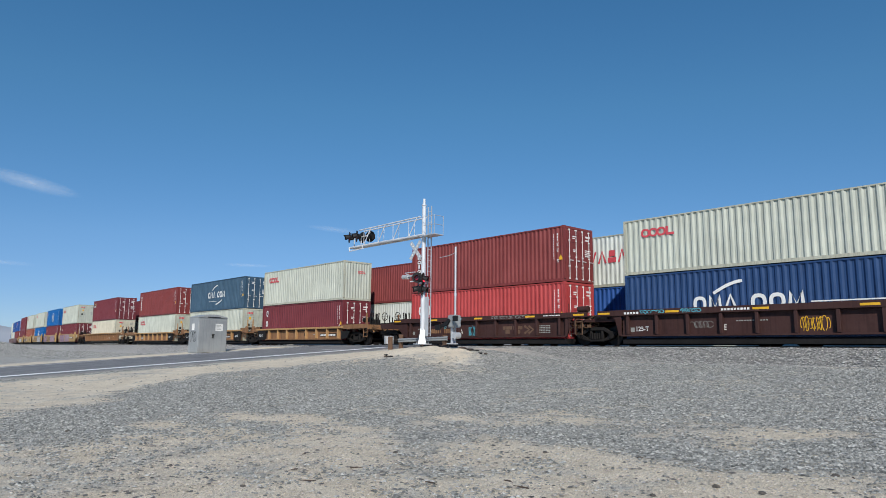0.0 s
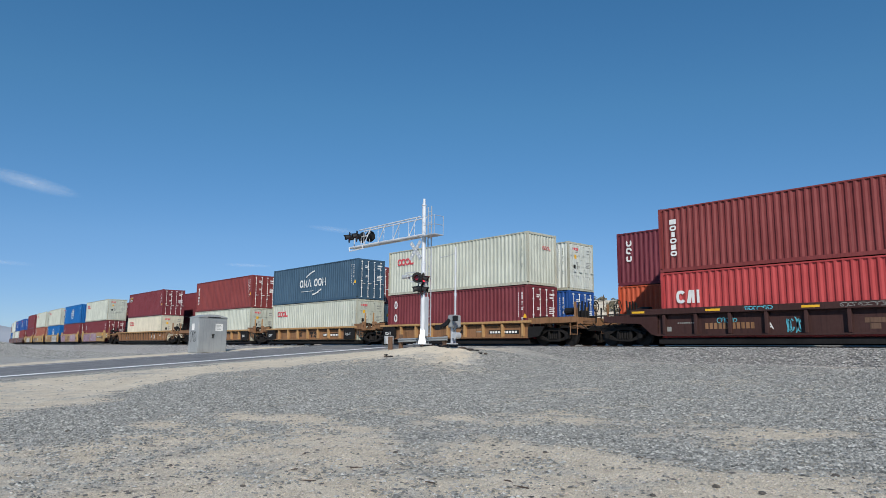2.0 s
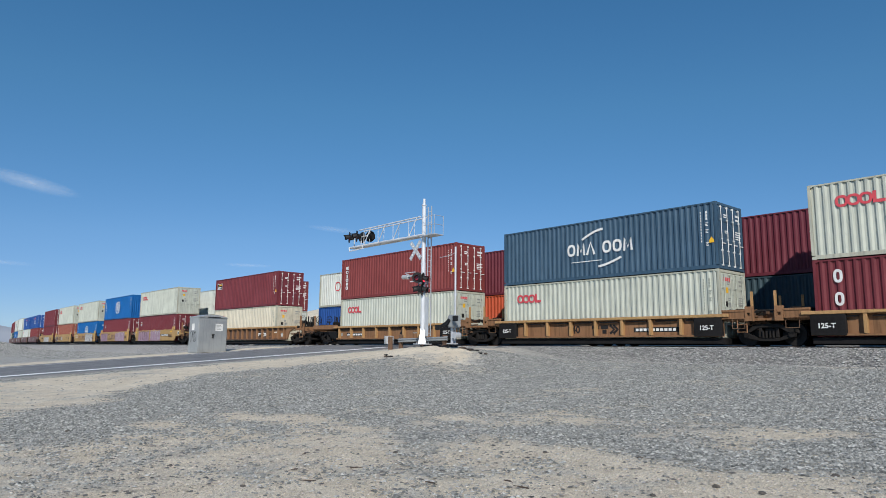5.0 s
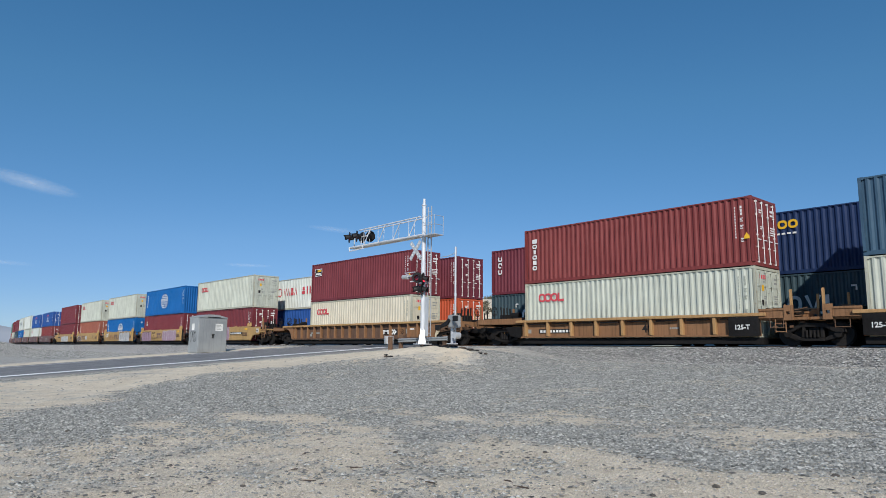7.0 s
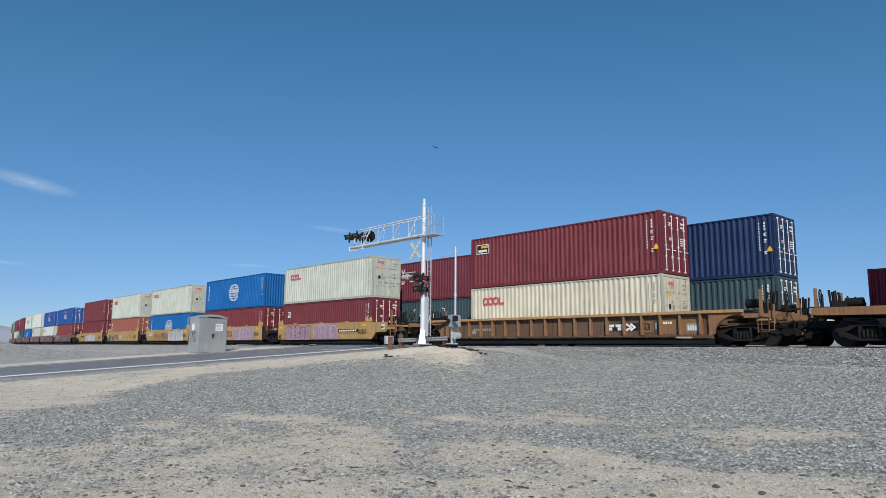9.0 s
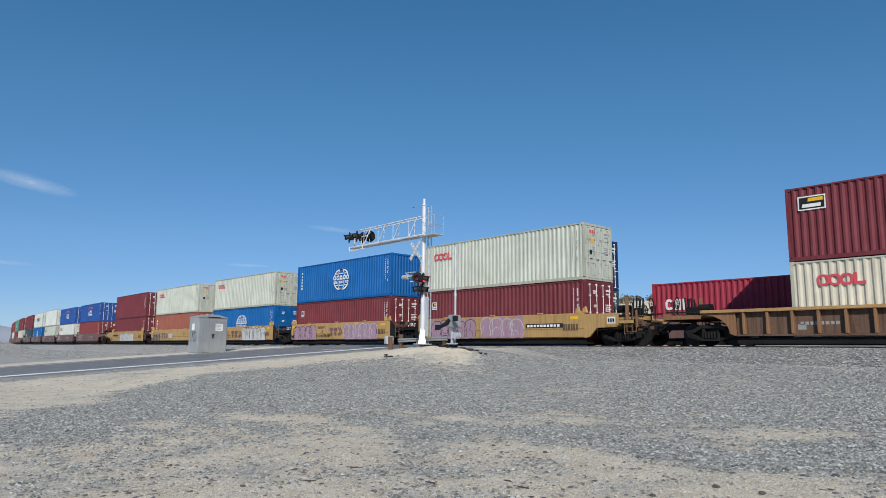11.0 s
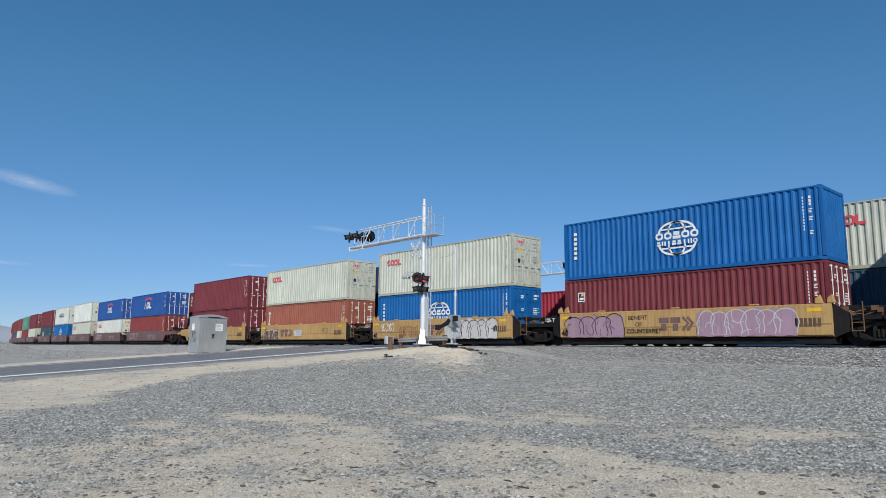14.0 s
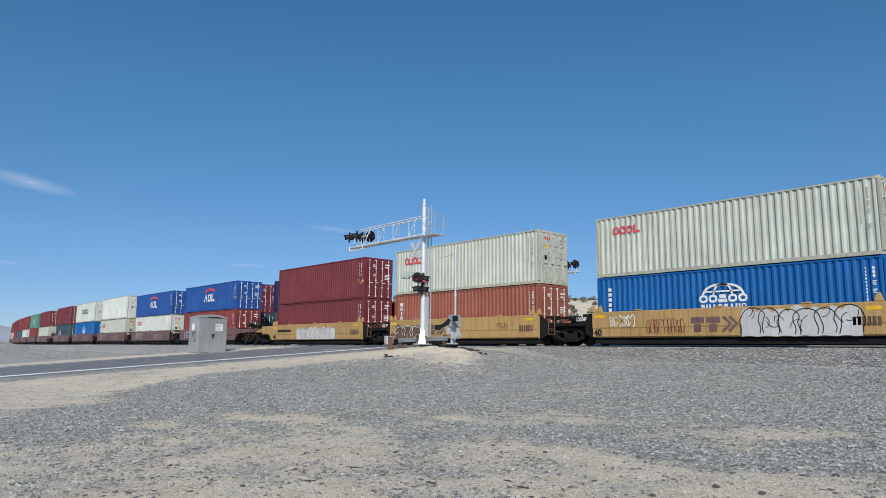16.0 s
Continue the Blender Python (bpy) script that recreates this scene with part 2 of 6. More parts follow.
# ---- the two tracks ----
NEAR_Y, FAR_Y, BEND_X, RADIUS = 28.71, 33.02, -60.5, 1151.0


def on_track(s, y):
    """Place and heading on the track whose straight part runs at y; it bends away beyond BEND_X."""
    if s >= BEND_X:
        return Vector((s, y, 0)), 0.0
    r = RADIUS - (y - NEAR_Y)
    a = (BEND_X - s) / r
    return Vector((BEND_X - r * math.sin(a), y + r * (1 - math.cos(a)), 0)), -a


def rail_pose(s, y, z=0.0, half=6.0):
    a, _ = on_track(s - half, y)
    b, _ = on_track(s + half, y)
    c, _ = on_track(s, y)
    d = b - a
    return Matrix.Translation((c.x, c.y, z)) @ Matrix.Rotation(math.atan2(d.y, d.x), 4, "Z")


def near_run(t):
    return 8.745 * t + 0.0035 * t * t


def far_run(t):
    return -4.98 * t


MOVING = []       # thing, place on the track at the start, track, height, run
WHEELS = []


# ---- ground, road, track bed ----
def smooth(a, b, x):
    k = min(1.0, max(0.0, (x - a) / (b - a)))
    return k * k * (3 - 2 * k)


def road_z(y):
    return max(-2.0, min(0.0, -0.415 + 0.0685 * (y - 21.9)))


def ground_z(x, y):
    nat = -1.78 + 0.032 * max(-10.0, min(24.5, y))
    if x > -30:
        nat += 0.30 * smooth(16.5, 25.4, y) * smooth(-27, -18, x)
    if y > 36:
        nat = -0.2 + 0.6 * smooth(36.5, 40.0, y) - 0.9 * smooth(46, 60, y)
    w = smooth(-17.5, -24.0, x) * smooth(-57.0, -49.0, x) * smooth(60, 42, y)
    z = nat + w * (max(nat, road_z(y) - 0.05) - nat)
    z += 0.43 * math.exp(-(((x + 23.4) / 3.2) ** 4 + ((y - 20.9) / 2.3) ** 2))
    z += 1.35 * math.exp(-(((x + 148) / 13) ** 2 + ((y - 23.6) / 3.4) ** 2))
    top = max(4.0, min(13.0, 7.5 + (-33 - x) * 0.055))
    z += top * smooth(66, 112, y) * smooth(-270, -150, x) * smooth(-34, -62, x)
    d = math.hypot(x, y)
    if d < 60 and not 24.4 < y < 38:
        z += 0.035 * noise.fractal(Vector((x * 0.6, y * 0.6, 0)), 0.8, 2.0, 4) * smooth(60, 25, d)
    return z


PATCHES = ((-11.5, 6.8, 1.0, 0.6, -0.85), (-13.2, 6.3, 0.8, 0.5, -0.4), (-7.3, 10.3, 1.5, 0.9, -0.55), (-4.0, 10.9, 1.1, 0.6, -0.42), (-3.6, 8.3, 0.9, 0.6, 0.5),
           (-2.7, 9.7, 0.9, 0.9, 0.35), (-9.0, 8.9, 1.1, 0.4, -0.24), (-14.6, 3.0, 1.6, 0.6, 0.3), (-8.3, 7.0, 0.9, 0.35, 0.3), (-6.2, 8.4, 0.8, 0.5, 0.3))


def gravel_bias(x, y):
    """Where crushed stone covers the silt: bare near the lens, along the road's shoulder and round the signal."""
    d = math.hypot(x, y)
    edge = float(np.interp(math.degrees(math.atan2(-x, y)), (14, 21, 28, 38, 48, 60, 70, 81), (9.0, 9.9, 10.3, 10.6, 11.0, 12.0, 13.4, 14.6)))
    g = -0.22 + 0.42 * smooth(edge - 3.0, edge + 2.2, d + 2.3 * noise.noise(Vector((x * 0.42, y * 0.42, 3))) + 1.2 * noise.noise(Vector((x * 1.1, y * 1.1, 4))))
    if d < 40 and y < 26:
        k = smooth(26, 12, d)
        g += (0.18 + 0.16 * k) * noise.noise(Vector((x * 0.5, y * 0.5, 7))) + 0.30 * k * noise.noise(Vector((x * 1.2, y * 1.2, 8)))
        for px, py, ra, rb, v in PATCHES:
            g += v * math.exp(-(((x - px) / ra) ** 2 + ((y - py) / rb) ** 2))
    if y < 26:
        g -= 0.55 * smooth(-23.0 + 8.0 * smooth(11, 2, y), -26.0 + 8.0 * smooth(11, 2, y), x + 0.8 * noise.noise(Vector((x * 0.6, y * 0.6, 5)))) * smooth(-31.6, -30.0, x) * smooth(-2, 2, y)
        g -= 0.8 * math.exp(-(((x + 24.6) / 4.2) ** 2 + ((y - 20.2) / 2.0) ** 2)) * smooth(-18.6, -20.8, x)
        g -= 0.5 * smooth(-43.0, -44.5, x) * smooth(-52.0, -47.0, x)
    if x < -52 and y < 26:
        g += 0.30
    if y > 60:
        g -= 0.5
    return g


def build_ground():
    xs = np.unique(np.concatenate([np.linspace(-60, 8, 230), -60 - np.geomspace(2, 3400, 60), 8 + np.geomspace(1, 3000, 30), np.linspace(-200, -60, 50)]))
    ys = np.unique(np.concatenate([np.linspace(-2, 30, 140), np.linspace(31, 130, 46), 130 + np.geomspace(6, 3000, 26), -2 - np.geomspace(1, 1500, 24)]))
    verts = [(x, y, ground_z(x, y)) for y in ys for x in xs]
    nx = len(xs)
    faces = [(j * nx + i, j * nx + i + 1, (j + 1) * nx + i + 1, (j + 1) * nx + i) for j in range(len(ys) - 1) for i in range(nx - 1)]
    me = bpy.data.meshes.new("ground")
    me.from_pydata(verts, [], faces)
    att = me.attributes.new("gravel", "FLOAT", "POINT")
    att.data.foreach_set("value", [gravel_bias(v[0], v[1]) for v in verts])
    for f in me.polygons:
        f.use_smooth = True
    ob = put("ground", me, GROUND)
    tagged(ob, "tan desert silt with patches of grey crushed stone", "ground", kind="structure")


build_ground()


def stones(name, label, centres, sizes, material, seed, flatness=0.75):
    """Broken stones, six corners each, all in one mesh."""
    rng = np.random.default_rng(seed)
    base = np.array([(1, 0, 0), (-1, 0, 0), (0, 1, 0), (0, -1, 0), (0, 0, 0.8), (0, 0, -0.6), (0.6, 0.6, 0.45), (-0.6, -0.55, 0.4)])
    tri = [(0, 6, 4), (6, 2, 4), (2, 1, 4), (1, 7, 4), (7, 3, 4), (3, 0, 4), (0, 2, 6), (1, 3, 7)]
    n = len(centres)
    jit = base[None] * (0.7 + 0.6 * rng.random((n, 8, 3)))
    a = rng.random(n) * 6.283
    c, s = np.cos(a)[:, None], np.sin(a)[:, None]
    v = np.stack([jit[..., 0] * c - jit[..., 1] * s, jit[..., 0] * s + jit[..., 1] * c, jit[..., 2] * flatness], -1) * np.asarray(sizes)[:, None, None]
    v += np.asarray(centres)[:, None, :]
    f = (np.array(tri)[None] + 8 * np.arange(n)[:, None, None]).reshape(-1, 3)
    me = bpy.data.meshes.new(name)
    me.from_pydata(v.reshape(-1, 3).tolist(), [], f.tolist())
    return tagged(put(name, me, material), label, "gravel", kind="stuff")


def build_pebbles():
    rng = np.random.default_rng(5)
    c, r = [], []
    while len(c) < 185000:
        d = 4.8 + 29.0 * rng.random() ** 1.15
        a = radians(47.84 + rng.uniform(-37, 37))
        x, y = -d * math.sin(a), d * math.cos(a)
        if y > 24.3 or x < -31.5:
            continue
        lump = 0.55 + 1.3 * noise.noise(Vector((x * 3.1, y * 3.1, 21))) + 0.6 * noise.noise(Vector((x * 8.0, y * 8.0, 22)))
        g = 0.50 + 1.75 * gravel_bias(x, y)
        if rng.random() > max(0.05 if d < 14 else 0.012, min(1.0, g)) * max(0.05, min(1.0, lump + 0.8 * max(0.0, g - 0.5))) * min(1.0, 0.25 + d / 16):
            continue
        s = 0.006 + 0.019 * rng.random() ** 1.9 + 0.00055 * d + (0.020 if rng.random() < 0.004 else 0)
        c.append((x, y, ground_z(x, y) + s * 0.15))
        r.append(s)
    stones("pebbles", "loose grey and tan pebbles strewn over the silt", c, r, PEBBLE, 6, 0.72)
    c, r = [], []
    for _ in range(5000):
        d, a = rng.uniform(6.3, 15.0), radians(rng.uniform(14, 82))
        x, y = -d * math.sin(a), d * math.cos(a)
        if noise.noise(Vector((x * 0.7, y * 0.7, 11))) + 0.9 * noise.noise(Vector((x * 2.6, y * 2.6, 12))) < 0.08:
            continue
        c.append((x, y, ground_z(x, y) + 0.004))
        r.append(0.009 + 0.034 * rng.random() ** 2.2)
    stones("mud_flakes", "dark flat flakes of dried mud and bark on silt", c, r, FLAKE, 16, 0.3)
    c, r = [], []
    while len(c) < 22000:
        d, a = 5.5 + 14.0 * rng.random() ** 1.3, radians(rng.uniform(13, 82))
        x, y = -d * math.sin(a), d * math.cos(a)
        if rng.random() < 0.6 + 2.5 * gravel_bias(x, y):
            continue
        s = 0.005 + 0.012 * rng.random() ** 2 + 0.0005 * d
        c.append((x, y, ground_z(x, y) + s * 0.1))
        r.append(s)
    stones("silt_crumbs", "small tan crumbs of dried silt underfoot", c, r, CRUMB, 18, 0.6)


build_pebbles()


def build_heap():
    """Coarse dark gravel on the low heap beside the curve and along its foot."""
    rng = np.random.default_rng(31)
    c, r = [], []
    while len(c) < 9000:
        x, y = rng.uniform(-185, -62), rng.uniform(13, 26.5)
        near_heap = math.exp(-(((x + 148) / 16) ** 2 + ((y - 22.6) / 4.5) ** 2))
        if rng.random() > 0.25 + near_heap:
            continue
        q = 0.035 + 0.07 * rng.random() ** 1.5
        c.append((x, y, ground_z(x, y) + q * 0.15))
        r.append(q)
    stones("gravel_heap", "coarse dark gravel heaped beside the curving track", c, r, PEBBLE, 32, 0.8)


build_heap()


def strip(name, prof, s0, s1, step, material, label, category, y_ref=NEAR_Y):
    """A cross-section carried along the track; prof: offsets from the near track's centre and heights."""
    verts, faces = [], []
    ss = np.arange(s0, s1 + step, step)
    for s in ss:
        c, a = on_track(s, y_ref)
        nx, ny = -math.sin(a), math.cos(a)
        for off, z in prof:
            verts.append((c.x + nx * off, c.y + ny * off, z))
    k = len(prof)
    for i in range(len(ss) - 1):
        for j in range(k - 1):
            faces.append((i * k + j, (i + 1) * k + j, (i + 1) * k + j + 1, i * k + j + 1))
    me = bpy.data.meshes.new(name)
    me.from_pydata(verts, [], faces)
    return tagged(put(name, me, material), label, category, kind="structure")


def bed_material():
    m, n, l, b = mat("ballast_bed")
    v = node(n, "ShaderNodeTexVoronoi", Scale=14.0)
    l.new(n.new("ShaderNodeTexCoord").outputs["Object"], v.inputs["Vector"])
    r = ramp(n, l, v.outputs["Color"], [(0.1, (0.14, 0.138, 0.132)), (0.55, (0.33, 0.322, 0.308)), (0.95, (0.52, 0.505, 0.475))])
    l.new(r.outputs[0], b.inputs["Base Color"])
    b.inputs["Roughness"].default_value = 0.9
    bumped(n, l, b, v.outputs["Distance"], 0.6, 0.03)
    return m


BED = bed_material()
TOE, CREST = -3.5, -1.95
strip("ballast_bed", [(TOE - 1.1, -1.25), (TOE, -0.70), (CREST, -0.13), (CREST + 0.35, -0.11), (-1.35, -0.17), (7.2, -0.12), (8.6, -0.5)], -420, 60, 3.0, BED,
      "bank of grey crushed stone ballast under both tracks", "ballast")


def build_ballast():
    rng = np.random.default_rng(8)
    c, r = [], []
    for n, s0, s1 in ((30000, -24.5, 2.0), (3000, -33.0, -24.5), (6000, -110, -45)):
        for _ in range(n):
            s, k = rng.uniform(s0, s1), rng.random() * 1.2
            off = TOE - 0.25 + (CREST + 0.3 - TOE + 0.25) * min(1.0, k) if k <= 1 else rng.uniform(CREST, CREST + 0.7)
            p, a = on_track(s, NEAR_Y)
            z = -0.70 + (off - TOE) / (CREST - TOE) * 0.57 if off < CREST else -0.12
            if -45 < s < -31.5:
                continue
            q = 0.016 + 0.034 * rng.random()
            c.append((p.x, p.y + off, z + q * 0.3 + 0.03 * rng.random()))
            r.append(q)
    for _ in range(1500):
        s, off = rng.uniform(-23, 2), TOE - 1.6 * rng.random() ** 1.7
        p, a = on_track(s, NEAR_Y)
        q = 0.013 + 0.022 * rng.random()
        c.append((p.x, p.y + off, max(ground_z(p.x, p.y + off), -0.70 + 0.5 * (off - TOE)) + q * 0.2))
        r.append(q)
    stones("ballast_stones", "angular grey ballast stones on the bank", c, r, BALLAST, 9)


build_ballast()


def build_rails():
    prof = [(-0.07, -0.17), (-0.07, -0.155), (-0.012, -0.13), (-0.012, -0.045), (-0.036, -0.035), (-0.036, 0.0), (0.036, 0.0), (0.036, -0.035), (0.012, -0.045), (0.012, -0.13), (0.07, -0.155), (0.07, -0.17)]
    for y in (NEAR_Y, FAR_Y):
        for side in (-0.755, 0.755):
            strip("rail", [(y - NEAR_Y + side + o, z) for o, z in prof], -420, 60, 4.0, P["rail"], "rust-brown steel running rail on wooden ties", "rail")
    bm = bmesh.new()
    box(bm, -0.115, -1.3, -0.31, 0.115, 1.3, -0.115)
    me = mesh_of("railway_tie", bm)
    for y in (NEAR_Y, FAR_Y):
        for i in range(90):
            s = 4 - i * 0.56
            p, a = on_track(s, y)
            tagged(put("railway_tie", me, P["tie"], None, Matrix.Translation(p) @ Matrix.Rotation(a, 4, "Z")), "dark creosoted wooden tie in ballast", "railway tie", "ties under the tracks")


build_rails()


def build_road():
    """A raised two-lane road that climbs to the crossing."""
    ys = list(np.linspace(-60, 24, 57)) + [25.6, 27.2, 28.7, 30, 32, 34, 36] + list(np.linspace(40, 120, 20))
    def zz(y):
        if y <= 36:
            return road_z(y)
        return 0.45 * smooth(36, 40, y) - 0.9 * smooth(46, 60, y) if y < 70 else ground_z(-38, y) + 0.06
    def bend(y):
        return 3.6 * smooth(36, 44, y)
    def band(name, x0, x1, lift, material, label, cat, y0=-99, y1=999):
        yy = [y for y in ys if y0 <= y <= y1]
        verts = [(x, y, zz(y) + lift - dz) for y in yy for x, dz in ((x0 - 0.12 + bend(y), 0.3), (x0 + bend(y), 0), (x1, 0), (x1 + 0.12, 0.3))]
        faces = [(4 * i + j, 4 * i + j + 1, 4 * i + j + 5, 4 * i + j + 4) for i in range(len(yy) - 1) for j in range(3)]
        me = bpy.data.meshes.new(name)
        me.from_pydata(verts, [], faces)
        return tagged(put(name, me, material), label, cat, kind="structure")
    band("road", -43.6, -31.7, 0.02, ASPHALT, "worn grey asphalt road that rises to the crossing", "road")
    for i, (x0, x1) in enumerate(((-33.55, -32.7), (-42.4, -42.2))):
        yy = [y for y in ys if y < 26]
        verts = [(x, y, zz(y) + 0.028) for y in yy for x in (x0, x1)]
        me = bpy.data.meshes.new("road_line")
        me.from_pydata(verts, [], [(2 * i, 2 * i + 1, 2 * i + 3, 2 * i + 2) for i in range(len(yy) - 1)])
        tagged(put("road_line", me, P["line"]), "worn white edge line on the asphalt", "road marking", kind="structure")
    bm = bmesh.new()
    box(bm, -35.9, 22.6, 0, -32.6, 23.05, 0.006)
    ob = part("stop_line", bm, P["line"], None, "wide white stop line before the crossing")
    ob.matrix_basis = pose(0, 0, road_z(22.8) + 0.024)
    tagged(ob, "", "road marking", kind="structure")


build_road()


# ---- shipping containers ----
CL, CW, CH = 12.192, 2.438, 2.896


def corrugated(length, height, n, deep, flat=0.35):
    """A trapezoid-profiled sheet in x and z, outermost at y = 0, recessed towards +y."""
    bm = bmesh.new()
    xs, pitch = [], length / n
    for i in range(n):
        x = -length / 2 + i * pitch
        xs += [(x, deep), (x + pitch * 0.26, deep), (x + pitch * 0.5, 0), (x + pitch * 0.76, 0)]
    xs.append((length / 2, deep))
    lo = [bm.verts.new((x, y, 0)) for x, y in xs]
    hi = [bm.verts.new((x, y, height)) for x, y in xs]
    for i in range(len(xs) - 1):
        bm.faces.new((lo[i], lo[i + 1], hi[i + 1], hi[i]))
    return bm


def container_meshes():
    k = {}
    bm = bmesh.new()
    L2, W2, p = CL / 2, CW / 2, 0.11
    for sx in (-1, 1):
        for sy in (-1, 1):
            box(bm, min(sx * L2, sx * (L2 - p)), min(sy * W2, sy * (W2 - p)), 0.16, max(sx * L2, sx * (L2 - p)), max(sy * W2, sy * (W2 - p)), CH - 0.11)
        box(bm, min(sx * L2, sx * (L2 - 0.09)), -W2 + p, CH - 0.13, max(sx * L2, sx * (L2 - 0.09)), W2 - p, CH - 0.015)
        box(bm, min(sx * L2, sx * (L2 - 0.09)), -W2 + p, 0.02, max(sx * L2, sx * (L2 - 0.09)), W2 - p, 0.16)
    for sy in (-1, 1):
        box(bm, -L2 + p, min(sy * W2, sy * (W2 - 0.06)), CH - 0.075, L2 - p, max(sy * W2, sy * (W2 - 0.06)), CH - 0.015)
        box(bm, -L2 + p, min(sy * W2, sy * (W2 - 0.05)), 0.02, L2 - p, max(sy * W2, sy * (W2 - 0.05)), 0.17)
    k["frame"] = mesh_of("frame", bm)
    k["side"] = mesh_of("side_panel", corrugated(CL - 2 * p, CH - 0.24, 42, 0.056))
    k["front"] = mesh_of("end_panel", corrugated(CW - 2 * p, CH - 0.28, 9, 0.045))
    k["roof"] = mesh_of("roof_panel", corrugated(CL - 2 * p, CW - 0.11, 56, 0.02))
    bm = bmesh.new()
    box(bm, -L2 + 0.1, -W2 + 0.06, 0.12, L2 - 0.1, W2 - 0.06, 0.17)
    k["floor"] = mesh_of("floor_panel", bm)
    bm = bmesh.new()
    box(bm, -0.09, -0.081, -0.059, 0.09, 0.081, 0.059)
    bevel(bm, 0.008)
    k["casting"] = mesh_of("corner_casting", bm)
    bm = bmesh.new()
    w, h = (CW - 2 * p) / 2 - 0.008, CH - 0.30
    box(bm, -0.03, -w / 2, 0, 0.0, w / 2, h)
    for i in range(4):
        z = 0.12 + i * (h - 0.2) / 4
        box(bm, 0.0, -w / 2 + 0.1, z, 0.018, w / 2 - 0.1, z + (h - 0.2) / 4 - 0.14)
    for z in (0.25, 0.9, h - 0.9, h - 0.25):
        for y in (-w / 2 + 0.01, w / 2 - 0.05):
            box(bm, 0.0, y, z, 0.03, y + 0.04, z + 0.12)
    k["door"] = mesh_of("door", bm)
    bm = bmesh.new()
    rod(bm, (0.045, 0, 0.0), (0.045, 0, h), 0.018, 6)
    for z in (0.02, 0.65, 1.15, h - 0.6, h - 0.05):
        box(bm, 0.0, -0.05, z - 0.03, 0.065, 0.05, z + 0.03)
    box(bm, 0.045, 0.0, 0.95, 0.075, 0.28, 0.985)
    k["rod"] = mesh_of("lock_rod", bm)
    return k


CK = container_meshes()
GLYPHS = {}


def ring_pts(w, h, n=20, pw=2.6):
    out = []
    for i in range(n):
        a = 2 * math.pi * i / n
        c, s = math.cos(a), math.sin(a)
        out.append((w / 2 * math.copysign(abs(c) ** (2 / pw), c), h / 2 * math.copysign(abs(s) ** (2 / pw), s)))
    return out


def flat_ring(bm, cx, cz, w, h, t, gap=None, n=20, y=0.0):
    """A flat rounded ring; gap leaves out the facets whose angle (degrees) lies in that span."""
    o, i = ring_pts(w, h, n), ring_pts(w - 2 * t, h - 2 * t, n)
    vo = [bm.verts.new((cx + x, y, cz + z)) for x, z in o]
    vi = [bm.verts.new((cx + x, y, cz + z)) for x, z in i]
    for a in range(n):
        b = (a + 1) % n
        d = 360 * (a + 0.5) / n
        if gap and (gap[0] <= d <= gap[1] or gap[0] <= d - 360 <= gap[1]):
            continue
        bm.faces.new((vo[a], vo[b], vi[b], vi[a]))


def flat(bm, x0, z0, x1, z1, y=0.0, slant=0.0):
    vs = [bm.verts.new(v) for v in ((x0, y, z0), (x1, y, z0), (x1 + slant, y, z1), (x0 + slant, y, z1))]
    bm.faces.new(vs)


def ribbon(bm, pts, w, y=0.0):
    """A flat stroke of that width along points in x and z."""
    q = [Vector((a, 0, b)) for a, b in pts]
    prev = None
    for i, v in enumerate(q):
        d = (q[min(i + 1, len(q) - 1)] - q[max(i - 1, 0)]).normalized()
        n = Vector((-d.z, 0, d.x)) * (w / 2)
        cur = [bm.verts.new((v.x + n.x, y, v.z + n.z)), bm.verts.new((v.x - n.x, y, v.z - n.z))]
        if prev:
            bm.faces.new((prev[0], prev[1], cur[1], cur[0]))
        prev = cur


def blocks(bm, x, z, w, h, pattern, gap=0.18):
    """A row of plain emblem shapes. r ring, b two stacked blocks, p pair of posts, w zigzag, a peak, v dip, c corner, i post."""
    step = w / len(pattern)
    for i, k in enumerate(pattern):
        x0, x1 = x + i * step, x + (i + 1 - gap) * step
        q, t = x1 - x0, 0.24 * (x1 - x0)
        if k == "r":
            flat_ring(bm, (x0 + x1) / 2, z + h / 2, q, h, t, n=16)
        elif k == "b":
            flat(bm, x0, z, x1, z + h * 0.42)
            flat(bm, x0 + 0.12 * q, z + h * 0.5, x1 - 0.12 * q, z + h)
        elif k == "p":
            flat(bm, x0, z, x0 + 0.36 * q, z + h)
            flat(bm, x1 - 0.36 * q, z, x1, z + h)
        elif k == "w":
            ribbon(bm, [(x0 + 0.1 * q, z), (x0 + 0.18 * q, z + h), (x0 + 0.5 * q, z + 0.25 * h), (x1 - 0.18 * q, z + h), (x1 - 0.1 * q, z)], t)
        elif k == "a":
            ribbon(bm, [(x0 + 0.06 * q, z), ((x0 + x1) / 2, z + h), (x1 - 0.06 * q, z)], t)
        elif k == "v":
            ribbon(bm, [(x0 + 0.06 * q, z + h), ((x0 + x1) / 2, z), (x1 - 0.06 * q, z + h)], t)
        elif k == "c":
            flat(bm, x0, z, x0 + 0.32 * q, z + h)
            flat(bm, x0 + 0.33 * q, z, x1, z + 0.26 * h)
        elif k == "i":
            flat(bm, x0 + 0.3 * q, z, x1 - 0.3 * q, z + h)


